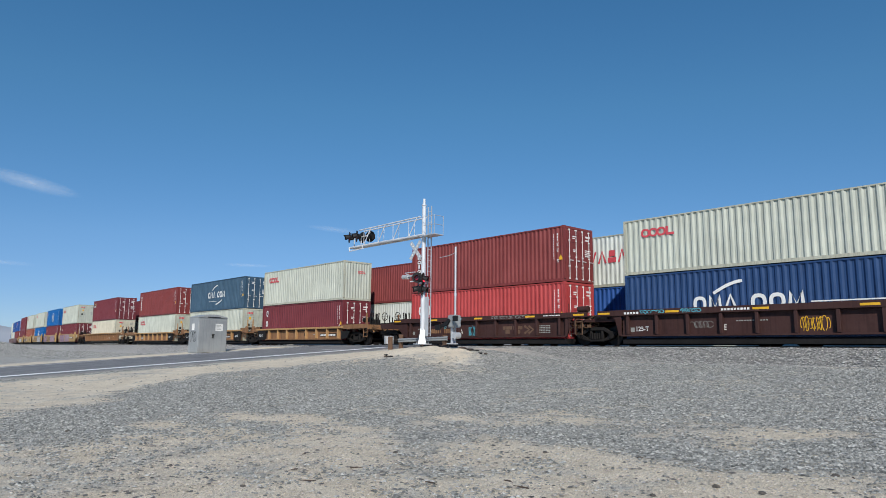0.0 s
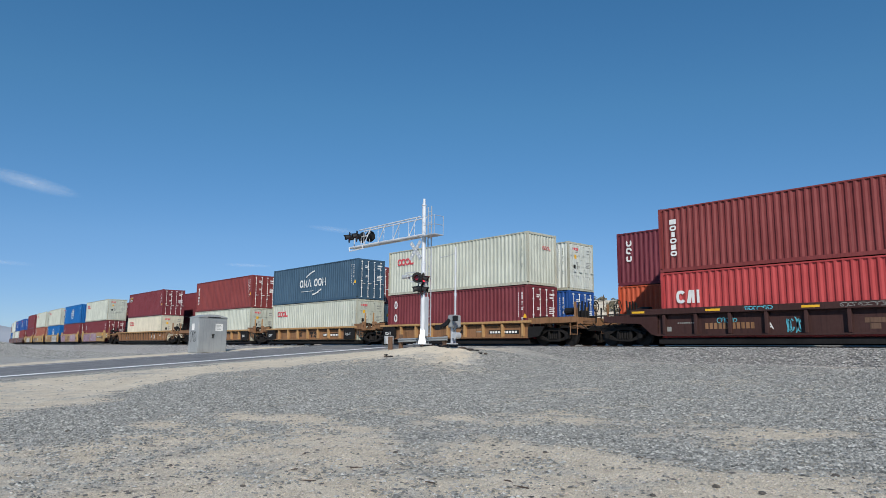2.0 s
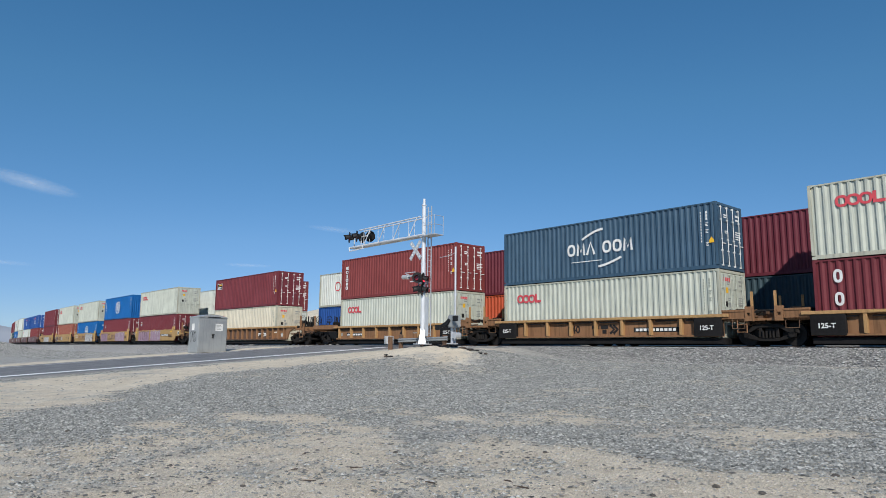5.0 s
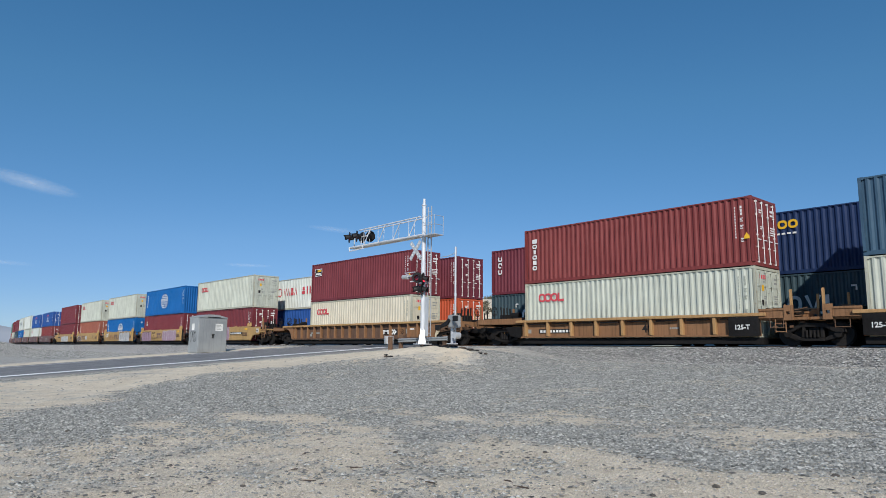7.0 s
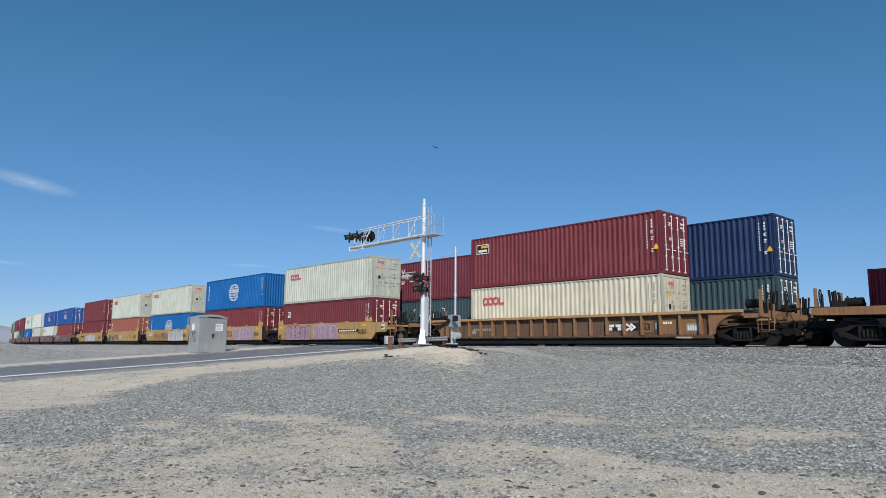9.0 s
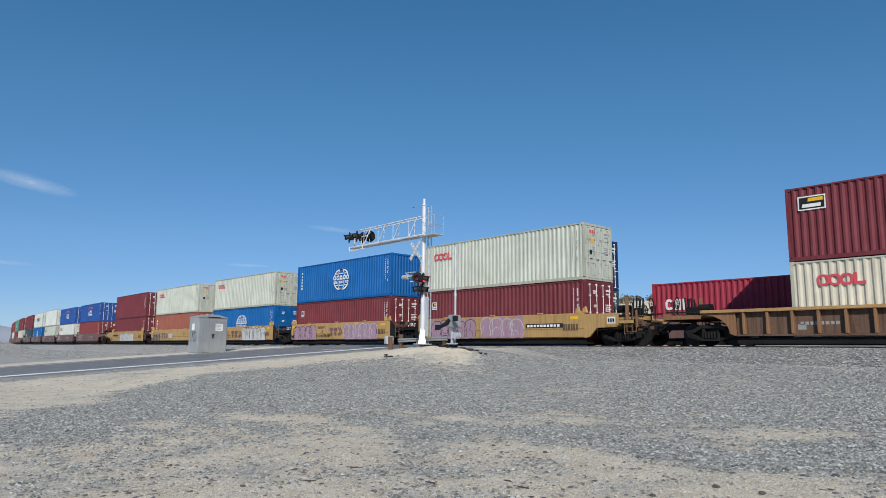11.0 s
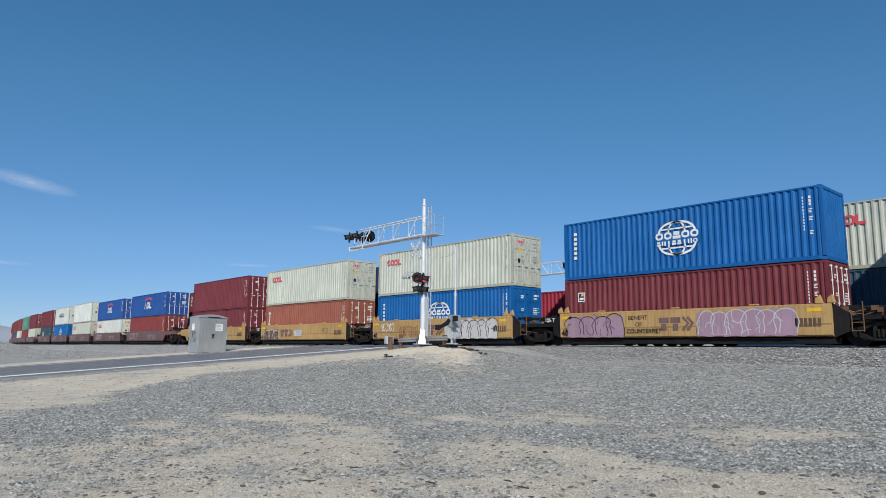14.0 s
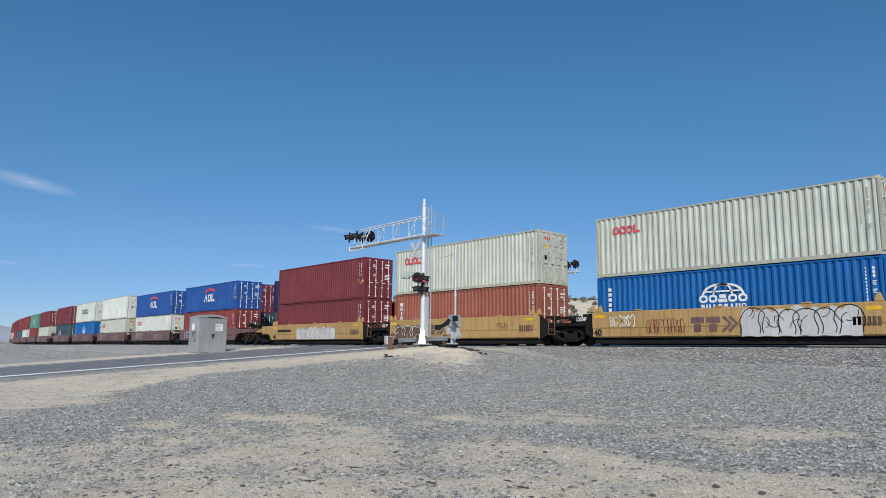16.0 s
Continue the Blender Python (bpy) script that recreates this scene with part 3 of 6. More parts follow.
def globe(bm, cx, cz, r):
    flat_ring(bm, cx, cz, 2 * r, 1.62 * r, 0.10 * r, n=32)
    flat_ring(bm, cx, cz, 0.95 * r, 1.62 * r, 0.08 * r, n=24)
    flat(bm, cx - 0.78 * r, cz + 0.42 * r, cx + 0.78 * r, cz + 0.49 * r)
    flat(bm, cx - 0.78 * r, cz - 0.49 * r, cx + 0.78 * r, cz - 0.42 * r)


def logo_bm(kind):
    """Emblems of the container lines as plain shapes; x, z from the panel's lower left corner."""
    bm = bmesh.new()
    L2 = CL / 2
    if kind == "rings_red":
        for i in range(3):
            flat_ring(bm, -L2 + 1.16 + i * 0.40, 2.12, 0.44, 0.44, 0.095, y=-0.001 * i)
        flat(bm, -L2 + 2.18, 1.90, -L2 + 2.30, 2.34)
        flat(bm, -L2 + 2.301, 1.90, -L2 + 2.58, 2.02)
    elif kind == "swoosh_white":
        blocks(bm, -1.75, 1.20, 1.75, 0.60, "rwa", 0.14)
        blocks(bm, 0.35, 1.20, 1.75, 0.60, "rrw", 0.14)
        ribbon(bm, [(-0.85 + 1.25 * k / 8, 1.98 + 0.42 * math.sin(k / 8 * 1.5)) for k in range(9)], 0.11)
        ribbon(bm, [(0.1 + 1.3 * k / 8, 0.58 + 0.36 * (k / 8) ** 1.5) for k in range(9)], 0.11)
        flat(bm, -1.5, 0.86, 0.3, 0.90)
    elif kind == "big_white":
        blocks(bm, -2.75, 1.08, 2.0, 0.68, "rwa", 0.12)
        blocks(bm, -0.30, 1.08, 2.15, 0.68, "rrw", 0.12)
        ribbon(bm, [(-1.85 + 1.25 * k / 8, 1.86 + 0.46 * math.sin(k / 8 * 1.5)) for k in range(9)], 0.13)
        flat(bm, 1.95, 1.33, 5.5, 1.38)
    elif kind == "down_white":
        for i in range(6):
            flat_ring(bm, -L2 + 0.70, 2.24 - i * 0.285, 0.32, 0.24, 0.075, n=12) if i % 2 else flat(bm, -L2 + (0.54, 0.62, 0.58)[i // 2], 2.13 - i * 0.285, -L2 + (0.86, 0.78, 0.82)[i // 2], 2.35 - i * 0.285)
    elif kind == "three_white":
        for i in range(3):
            flat_ring(bm, -L2 + 0.75, 2.30 - i * 0.42, 0.36, 0.36, 0.10, (60, 120) if i != 1 else (-50, 0))
    elif kind == "slant_white":
        for i in range(2):
            flat_ring(bm, -L2 + 0.85, 2.25 - i * 0.85, 0.32, 0.5, 0.10)
        flat(bm, -L2 + 0.72, 0.45, -L2 + 1.0, 0.75)
    elif kind == "block_white":
        flat_ring(bm, -L2 + 0.95, 1.78, 0.44, 0.56, 0.13, (-30, 30))
        flat(bm, -L2 + 1.22, 1.5, -L2 + 1.4, 2.06, slant=0.1)
        flat(bm, -L2 + 1.46, 1.5, -L2 + 1.58, 2.06)
        flat(bm, -L2 + 1.68, 1.5, -L2 + 1.80, 2.06)
    elif kind == "globe_white":
        globe(bm, 0.1, 1.5, 0.95)
        for i in range(6):
            flat(bm, -L2 + 0.62, 2.22 - i * 0.24, -L2 + 0.80, 2.38 - i * 0.24)
    elif kind == "wide_red":
        blocks(bm, -2.45, 1.35, 2.6, 0.68, "vaba", 0.2)
        flat_ring(bm, -3.2, 1.70, 0.80, 0.80, 0.09)
        blocks(bm, 0.9, 1.35, 2.6, 0.68, "bipr", 0.2)
    elif kind == "wide_grey":
        blocks(bm, -2.2, 1.25, 4.2, 0.7, "rrbrr", 0.25)
    elif kind == "mid_white":
        blocks(bm, -1.2, 1.0, 2.5, 0.85, "arc", 0.1)
    elif kind == "left_white":
        blocks(bm, -3.5, 1.2, 2.3, 0.72, "rvc", 0.2)
        ribbon(bm, [(-4.0, 2.05), (-4.0, 2.25), (-3.8, 2.25)], 0.08)
        ribbon(bm, [(-0.7, 2.05), (-0.7, 2.25), (-0.9, 2.25)], 0.08)
        ribbon(bm, [(-0.7, 1.05), (-0.7, 0.85), (-0.9, 0.85)], 0.08)
        flat(bm, -3.3, 1.1, -1.5, 1.2)
    elif kind == "left_yellow":
        blocks(bm, -L2 + 1.0, 2.08, 2.3, 0.40, "rrrrr", 0.08)
    elif kind == "small_square":
        flat(bm, -L2 + 0.80, 1.80, -L2 + 1.22, 2.26)
    elif kind == "small_plate":
        flat(bm, -L2 + 0.45, 1.95, -L2 + 1.45, 2.5)
    elif kind == "faint_red":
        blocks(bm, -L2 + 0.95, 2.0, 1.5, 0.38, "rrrc", 0.06)
    return bm


def code_bm():
    """Rows of tiny stencil bars beside the doors, in the place of the box's number and weights."""
    bm = bmesh.new()
    x = CL / 2 - 0.72
    for i in range(11):
        flat(bm, x, 2.42 - i * 0.125, x + 0.045, 2.50 - i * 0.125)
    for i in range(3):
        flat(bm, x + 0.24, 2.40 - i * 0.14, x + 0.32, 2.51 - i * 0.14)
    for z in (1.85, 1.55, 1.0):
        for k in range(3):
            flat(bm, x + 0.22, z + 0.06 * k, x + (0.34, 0.31, 0.36)[k], z + 0.035 + 0.06 * k)
    return bm


def door_code_bm():
    bm = bmesh.new()
    for i, (y, z, w, h) in enumerate(((0.25, 2.25, 0.42, 0.10), (0.25, 2.08, 0.34, 0.08), (0.2, 1.55, 0.5, 0.05), (0.2, 1.45, 0.42, 0.05), (0.2, 1.35, 0.5, 0.05), (0.2, 1.25, 0.38, 0.05),
                                       (-0.85, 2.2, 0.3, 0.06), (-0.85, 2.1, 0.22, 0.06), (-0.8, 1.5, 0.25, 0.05), (-0.8, 1.42, 0.18, 0.05))):
        vs = [bm.verts.new((0, y + a, z + b)) for a, b in ((0, 0), (w, 0), (w, h), (0, h))]
        bm.faces.new(vs)
    return bm


CK["code"] = mesh_of("side_stencil", code_bm())
CK["door_code"] = mesh_of("door_stencil", door_code_bm())
_bm = bmesh.new()
_bm.faces.new([_bm.verts.new(_v) for _v in ((0, 0, 0), (0, 0.2, 0), (0, 0.2, 0.24), (0, 0, 0.24))])
CK["label"] = mesh_of("door_label", _bm)
_bm = bmesh.new()
for _i in range(4):
    _bm.faces.new([_bm.verts.new((0, -0.3 + _i * 0.16 + _a, 2.25 + _c)) for _a, _c in ((0, 0), (0.12, 0), (0.12, 0.16), (0, 0.16))])
CK["end_emblem"] = mesh_of("end_emblem", _bm)
for _k in ("rings_red", "swoosh_white", "big_white", "down_white", "three_white", "slant_white", "block_white", "globe_white", "wide_red", "wide_grey", "mid_white",
           "left_white", "left_yellow", "small_square", "small_plate", "faint_red"):
    GLYPHS[_k] = mesh_of("logo", logo_bm(_k))
LOGO_PAINT = {"rings_red": "mark_red", "wide_red": "mark_red", "faint_red": "mark_red", "wide_grey": "slate", "left_yellow": "mark_yellow"}
COLOUR_WORD = {"maroon": "maroon", "oxide": "red-oxide", "ivory": "yellowed cream", "rust": "faded rust-orange", "plum": "dark plum", "brown": "dull brown", "red": "bright red", "crimson": "crimson", "orange": "orange-red", "cream": "pale green",
               "white": "off-white", "navy": "navy blue", "slate": "slate blue", "ink": "dark blue", "teal": "dark teal", "azure": "bright blue", "royal": "royal blue", "green": "faded green"}
BAR = {"rust": "mark_white", "maroon": "mark_white", "oxide": "mark_white", "plum": "mark_white", "brown": "mark_white", "red": "mark_white", "crimson": "mark_white", "orange": "mark_white"}


def container(colour, logo, doors_right, level, train, s_left, y_track, z, run, tall=1.0):
    """A 40-foot high box, its origin under the middle of its floor."""
    ob = new("shipping_container", None)
    face = "with painted emblem" if logo else "without emblem"
    tagged(ob, "%s corrugated shipping container %s, %s" % (COLOUR_WORD[colour], face, level), "shipping container", train)
    paintm = P[colour]
    postm = P["post_cream"] if colour in ("cream", "white", "ivory") else paintm
    put("frame", CK["frame"], postm, ob)
    p = 0.11
    put("side_panel", CK["side"], paintm, ob, pose(0, -CW / 2 + 0.008, 0.165))
    put("side_panel", CK["side"], paintm, ob, pose(0, CW / 2 - 0.008, 0.165, 0, 0, 180))
    put("roof_panel", CK["roof"], paintm, ob, pose(0, -CW / 2 + 0.055, CH - 0.012, -90, 0, 0))
    put("floor_panel", CK["floor"], P["tie"], ob)
    e = 1 if doors_right else -1
    put("end_panel", CK["front"], paintm, ob, pose(-e * (CL / 2 - 0.012), 0, 0.155, 0, 0, -90 * e))
    for sy in (-1, 1):
        d = put("door", CK["door"], paintm, ob, pose(e * (CL / 2 - 0.02), sy * (CW - 2 * p) / 4, 0.15, 0, 0, 0 if e > 0 else 180))
        for k in (-0.28, 0.28):
            put("lock_rod", CK["rod"], P["mark_white"] if colour in BAR or colour in ("royal", "slate", "ink", "navy", "teal") else paintm, d, pose(0.0, k, 0.0))
        if doors_right and colour in ("cream", "white", "ivory"):
            for k, (yy, zz, cc) in enumerate(((-0.2, 1.15, "mark_black"), (0.16, 1.12, "mark_grey"), (-0.1, 1.75, "mark_yellow")) if sy < 0 else ()):
                put("door_label", CK["label"], P[cc], d, pose(0.0215, yy, zz))
            if sy < 0 and "red" in logo:
                put("end_emblem", CK["end_emblem"], P["mark_red"], d, pose(0.022, 0, 0))
        if sy > 0:
            tagged(put("door_stencil", CK["door_code"], P["mark_white"] if colour not in ("cream", "white", "ivory") else P["mark_grey"], d, pose(0.021, -0.25, 0)), kind="stuff")
    for sx in (-1, 1):
        for sy in (-1, 1):
            for zz in (0.059, CH - 0.059):
                put("corner_casting", CK["casting"], postm, ob, pose(sx * (CL / 2 - 0.089), sy * (CW / 2 - 0.080), zz))
    if logo:
        tagged(put("logo", GLYPHS[logo], P[LOGO_PAINT.get(logo, "mark_white")], ob, pose(0, -CW / 2 - 0.004, 0)), kind="stuff")
        if logo == "globe_white":
            bm = bmesh.new()
            flat(bm, -0.98, 1.20, 1.18, 1.80)
            band = part("emblem_band", bm, P["azure"], ob, "", m=pose(0, -CW / 2 - 0.008, 0))
            bm = bmesh.new()
            blocks(bm, -0.93, 1.47, 2.1, 0.33, "rrbrr", 0.1)
            blocks(bm, -0.88, 1.20, 2.0, 0.20, "bpibbipr", 0.2)
            tagged(part("emblem_caption", bm, P["mark_white"], band, "", m=pose(0, -0.004, 0)), kind="stuff")
        if logo == "mid_white" and colour == "royal":
            bm = bmesh.new()
            ribbon(bm, [(-1.1 + 2.4 * k / 8, 2.12 + 0.22 * math.sin(k / 8 * 3.1)) for k in range(9)], 0.26)
            part("emblem_arc", bm, P["mark_red"], ob, "red painted arc", m=pose(0, -CW / 2 - 0.005, 0))
        if logo in ("small_square", "small_plate"):
            x0, z0, w, h = (-CL / 2 + 0.85, 1.85, 0.32, 0.36) if logo == "small_square" else (-CL / 2 + 0.50, 2.0, 0.9, 0.45)
            bm = bmesh.new()
            flat(bm, x0, z0, x0 + w, z0 + h)
            st = part("emblem_field", bm, P["ink"] if logo == "small_square" else P["mark_black"], ob, m=pose(0, -CW / 2 - 0.008, 0))
            bm = bmesh.new()
            flat(bm, x0 + 0.35 * w, z0 + 0.62 * h, x0 + 0.95 * w, z0 + 0.92 * h, slant=0.02)
            part("emblem_stroke", bm, P["mark_yellow"], st, m=pose(0, -0.004, 0))
            bm = bmesh.new()
            flat(bm, x0 + 0.1 * w, z0 + 0.12 * h, x0 + 0.85 * w, z0 + 0.42 * h, slant=0.03)
            part("emblem_stroke", bm, P["mark_white"], st, m=pose(0, -0.004, 0))
        if logo == "left_yellow":
            bm = bmesh.new()
            for k in range(9):
                flat(bm, -CL / 2 + 1.1 + k * 0.24, 1.82, -CL / 2 + 1.26 + k * 0.24, 1.90)
            tagged(part("emblem_caption", bm, P["mark_white"], ob, m=pose(0, -CW / 2 - 0.004, 0)), kind="stuff")
        if logo == "rings_red" and not doors_right:
            bm = bmesh.new()
            blocks(bm, 0.0, 2.0, 0.7, 0.2, "rrrc", 0.1)
            part("end_emblem", bm, P["mark_red"], ob, m=pose(CL / 2 + 0.004, 0.0, 0.0, 0, 0, 90))
    tagged(put("side_stencil", CK["code"], P["mark_white"] if colour not in ("cream", "white", "ivory") else P["mark_faint"], ob, pose(0, -CW / 2 - 0.004, 0)), kind="stuff")
    if doors_right and colour not in ("cream", "white", "ivory"):
        bm = bmesh.new()
        bm.faces.new([bm.verts.new((CL / 2 + a, 0, b)) for a, b in ((-0.36, 1.12), (-0.14, 1.12), (-0.14, 1.22), (-0.25, 1.38), (-0.36, 1.22))])
        part("caution_sticker", bm, P["mark_yellow"], ob, "yellow caution sticker", m=pose(0, -CW / 2 - 0.007, 0))
    if tall != 1.0:  # a standard-height box
        for piece_ob in ob.children:
            piece_ob.matrix_basis = Matrix.Diagonal((1, 1, tall, 1)) @ piece_ob.matrix_basis
    MOVING.append((ob, s_left + CL / 2, y_track, z, run))
    return ob


# ---- well cars ----
def truck_meshes():
    bm = bmesh.new()
    box(bm, -0.2, -0.95, 0.35, 0.2, 0.95, 0.72)
    bevel(bm, 0.03)
    k = {"truck": mesh_of("truck", bm)}
    bm = bmesh.new()
    prism(bm, [(-1.15, 0.50), (-1.12, 0.64), (-0.75, 0.70), (-0.42, 0.88), (0.42, 0.88), (0.75, 0.70), (1.12, 0.64), (1.15, 0.50), (0.72, 0.54), (0.40, 0.72), (-0.40, 0.72), (-0.72, 0.54)], -0.07, 0.07)
    for e in (-1, 1):
        prism(bm, [(e * 0.99, 0.34), (e * 1.05, 0.495), (e * 0.82, 0.515), (e * 0.42, 0.32), (e * 0.40, 0.20)], -0.065, 0.065)
        prism(bm, [(e * 0.26, 0.33), (e * 0.40, 0.33), (e * 0.38, 0.715), (e * 0.26, 0.715)], -0.06, 0.06)
    box(bm, -0.398, -0.075, 0.19, 0.398, 0.075, 0.325)
    bevel(bm, 0.015)
    for x in (-0.89, 0.89):
        rod(bm, (x, -0.13, 0.46), (x, 0.10, 0.46), 0.13, 10)
    for x in (-0.2, -0.07, 0.07, 0.2):
        rod(bm, (x, -0.09, 0.326), (x, -0.09, 0.60), 0.045, 8)
    k["side_frame"] = mesh_of("side_frame", bm)
    bm = bmesh.new()
    for y in (-0.755, 0.755):
        s = math.copysign(1, y)
        rod(bm, (0, y - 0.06 * s, 0), (0, y + 0.06 * s, 0), 0.445, 28)
        rod(bm, (0, y + 0.06 * s, 0), (0, y + 0.075 * s, 0), 0.20, 12)
        rod(bm, (0, y - 0.085 * s, 0), (0, y - 0.06 * s, 0), 0.475, 28)
        for a in range(0, 360, 60):
            c, q = math.cos(radians(a)), math.sin(radians(a))
            rod(bm, (0.30 * c, y + 0.05 * s, 0.30 * q), (0.30 * c, y + 0.068 * s, 0.30 * q), 0.04, 6)
    rod(bm, (0, -1.05, 0), (0, 1.05, 0), 0.075, 10)
    k["wheelset"] = mesh_of("wheelset", bm)
    return k


TK = truck_meshes()


def truck(car, x, spin):
    t = put("truck", TK["truck"], P["steel"], car, pose(x, 0, 0), "dark steel bogie with spring nests")
    for y, r in ((-1.02, 0), (1.02, 180)):
        put("side_frame", TK["side_frame"], P["bogie"], t, pose(0, y, 0, 0, 0, r))
    for dx in (-0.89, 0.89):
        w = put("wheelset", TK["wheelset"], P["wheel"], t, pose(dx, 0, 0.46))
        if spin:
            WHEELS.append((w, dx, spin))


CAR = {  # paint, chord paint, sill top, sill bottom, ribs, words
    "ochre": ("ochre_car", "chord", 1.30, 0.38, 9, "faded orange-brown ribbed well car with a worn yellow top chord"),
    "bnsf": ("bnsf_car", "bnsf_car", 1.62, 0.42, 9, "dark mineral-brown well car with a deep top sill and reflectors"),
    "yellow": ("yellow_car", "yellow_car", 1.58, 0.36, 0, "smooth-sided yellow well car with spray-painted panels"),
    "long": ("brown_car", "chord", 1.47, 0.39, 18, "rusty brown long well car with a yellow top chord"),
    "maroon": ("maroon_car", "maroon_car", 1.50, 0.36, 0, "dusty maroon well car with scuffed smooth sides"),
}
PIECES = {}


def piece(key, build):
    if key not in PIECES:
        bm = bmesh.new()
        build(bm)
        PIECES[key] = mesh_of(key[0], bm)
    return PIECES[key]


def well_car(kind, s_left, left, right, y_track, run, group, spin, marks=""):
    """One unit of a well car round a 40-foot box. left, right: metres from the box to the unit's end, and 'joint' or 'coupler'."""
    body, chord, top, bot, ribs, words = CAR[kind]
    car = new("well_car", None)
    tagged(car, words, "railway car", group)
    half = CL / 2 + (2.15 if kind == "long" else 0.12)
    for sy in (-1, 1):
        m = pose(0, 0, 0) if sy < 0 else pose(0, 0, 0, 0, 0, 180)
        if kind in ("yellow", "maroon"):
            def skin(bm):
                prism_yz(bm, [(-1.40, bot), (-1.49, bot + 0.06), (-1.495, bot + 0.42), (-1.52, bot + 0.48), (-1.52, top - 0.04), (-1.40, top), (-1.32, top), (-1.32, bot)], -half, half)
                bmesh.ops.recalc_face_normals(bm, faces=bm.faces)
            put("side_sill", piece(("side_sill", kind), skin), P[body], car, m)
            def lip(bm):
                box(bm, -0.2, -1.45, top + 0.002, 0.2, -1.39, top + 0.075)
                bevel(bm, 0.02)
            for x in (-3.8, 0.0, 3.4):
                put("guide_strip", piece(("guide_strip", kind), lip), P[body], car, m @ pose(x, 0, 0))
        else:
            def skin(bm):
                box(bm, -half, -1.31, bot, half, -1.25, top - 0.13)
                box(bm, -half, -1.47, bot, half, -1.312, bot + 0.07)
            put("side_sill", piece(("side_sill", kind), skin), P[body], car, m)
            def cap(bm):
                d = 0.26 if kind == "bnsf" else 0.13
                over = {"long": 1.45, "bnsf": 1.28}.get(kind, 0.3)
                box(bm, -half - over, -1.53, top - d, half + over, -1.31, top)
                bevel(bm, 0.012)
            put("top_chord", piece(("top_chord", kind), cap), P[chord], car, m)
            def rib(bm):
                w = 0.05 if kind == "long" else 0.065
                box(bm, -w, -1.50, bot + 0.075, w, -1.312, top - (0.262 if kind == "bnsf" else 0.132))
                bevel(bm, 0.01)
            for i in range(ribs):
                x = -half + 0.35 + i * (2 * half - 0.7) / (ribs - 1)
                put("rib", piece(("rib", kind), rib), P[{"ochre": "chord", "long": "ochre_car"}.get(kind, body)], car, m @ pose(x, 0, 0))
            if kind == "bnsf":
                for x in (-7.1, -3.6, 0.2, 4.0, 7.1):
                    put("reflector", piece(("reflector",), lambda bm: box(bm, -0.32, -1.536, 1.44, 0.32, -1.531, 1.53)), P["mark_yellow"], car, m @ pose(x, 0, 0))
            if kind == "ochre":
                # black strip between neighbouring ribs, a little below the top chord
                def slot(bm):
                    box(bm, -0.5, -1.44, top - 0.24, 0.5, -1.36, top - 0.19)
                for i in range(ribs - 1):
                    x = -half + 0.35 + (i + 0.5) * (2 * half - 0.7) / (ribs - 1)
                    put("lashing_bar", piece(("lashing_bar", kind), slot), P["under"], car, m @ pose(x, 0, 0))
    # floor carried down almost to the rail, in black, as the under-car shade
    put("well_floor", piece(("well_floor", kind), lambda bm: box(bm, -half, -1.32, 0.09, half, 1.32, 0.315)), P["under"], car)
    for sx, (reach, join) in ((-1, left), (1, right)):
        inner = half
        outer = CL / 2 + reach
        def deck(bm, inner=inner, outer=outer, join=join):
            zt = top - 0.06
            if join == "joint" and kind == "ochre":
                box(bm, inner, -1.30, 1.0, outer - 0.05, 1.30, 1.10)
            elif join == "joint" and kind == "bnsf":
                box(bm, inner, -1.30, 1.12, outer - 0.05, 1.30, 1.24)
                for y0 in (-1.46, 1.38):
                    prism(bm, [(inner + 0.003, bot), (inner + 0.12, bot + 0.05), (inner + 0.34, 1.22), (inner + 0.55, 1.35), (inner + 0.003, 1.35)], y0, y0 + 0.08)
                rod(bm, (inner + 0.55, -1.05, 1.78), (inner + 1.15, -1.05, 1.78), 0.15, 14)
                for x in (inner + 0.28, inner + 0.62):
                    rod(bm, (x, -1.48, 0.55), (x, -1.48, 2.05 if x < inner + 0.5 else 1.62), 0.022, 6)
                for z in (0.58, 0.86, 1.14):
                    rod(bm, (inner + 0.28, -1.48, z), (inner + 0.62, -1.48, z), 0.018, 6)
            elif join == "joint":
                box(bm, inner, -1.30, 0.95, outer - 0.05, 1.30, 1.12)
                prism(bm, [(inner, 0.3), (inner + 0.55, 0.55), (inner + 0.55, 1.2), (inner, top)], -1.36, -1.28)
                prism(bm, [(inner, 0.3), (inner + 0.55, 0.55), (inner + 0.55, 1.2), (inner, top)], 1.28, 1.36)
            else:
                box(bm, inner, -1.30, 1.20, outer - 0.8, 1.30, 1.30)
                if kind == "ochre":
                    for y0, y1 in ((-1.44, -1.34), (1.34, 1.44)):
                        prism(bm, [(inner + 0.02, 1.10), (outer - 1.0, 1.14), (outer - 0.8, 1.16), (outer - 0.8, 1.42), (inner + 0.02, 1.42)], y0, y1)
                        box(bm, outer - 0.98, min(y0, y1) + 0.01, 1.43, outer - 0.88, max(y0, y1) - 0.01, 2.15)
                    box(bm, outer - 0.8, -1.44, 1.06, outer - 0.74, 1.44, 1.38)
                    return
                if kind == "long":
                    for y0, y1 in ((-1.44, -1.34), (1.34, 1.44)):
                        arch = [(inner + 0.25 + 1.1 * (1 - math.cos(k * 0.157)), bot + 0.1 + 0.78 * math.sin(k * 0.157)) for k in range(11)]
                        prism(bm, [(inner + 0.003, bot)] + arch + [(inner + 1.48, 1.17), (inner + 1.48, top - 0.135), (inner + 0.003, top - 0.135)], y0, y1)
                        box(bm, inner + 1.49, y0, 1.12, outer - 0.8, y1, 1.28)
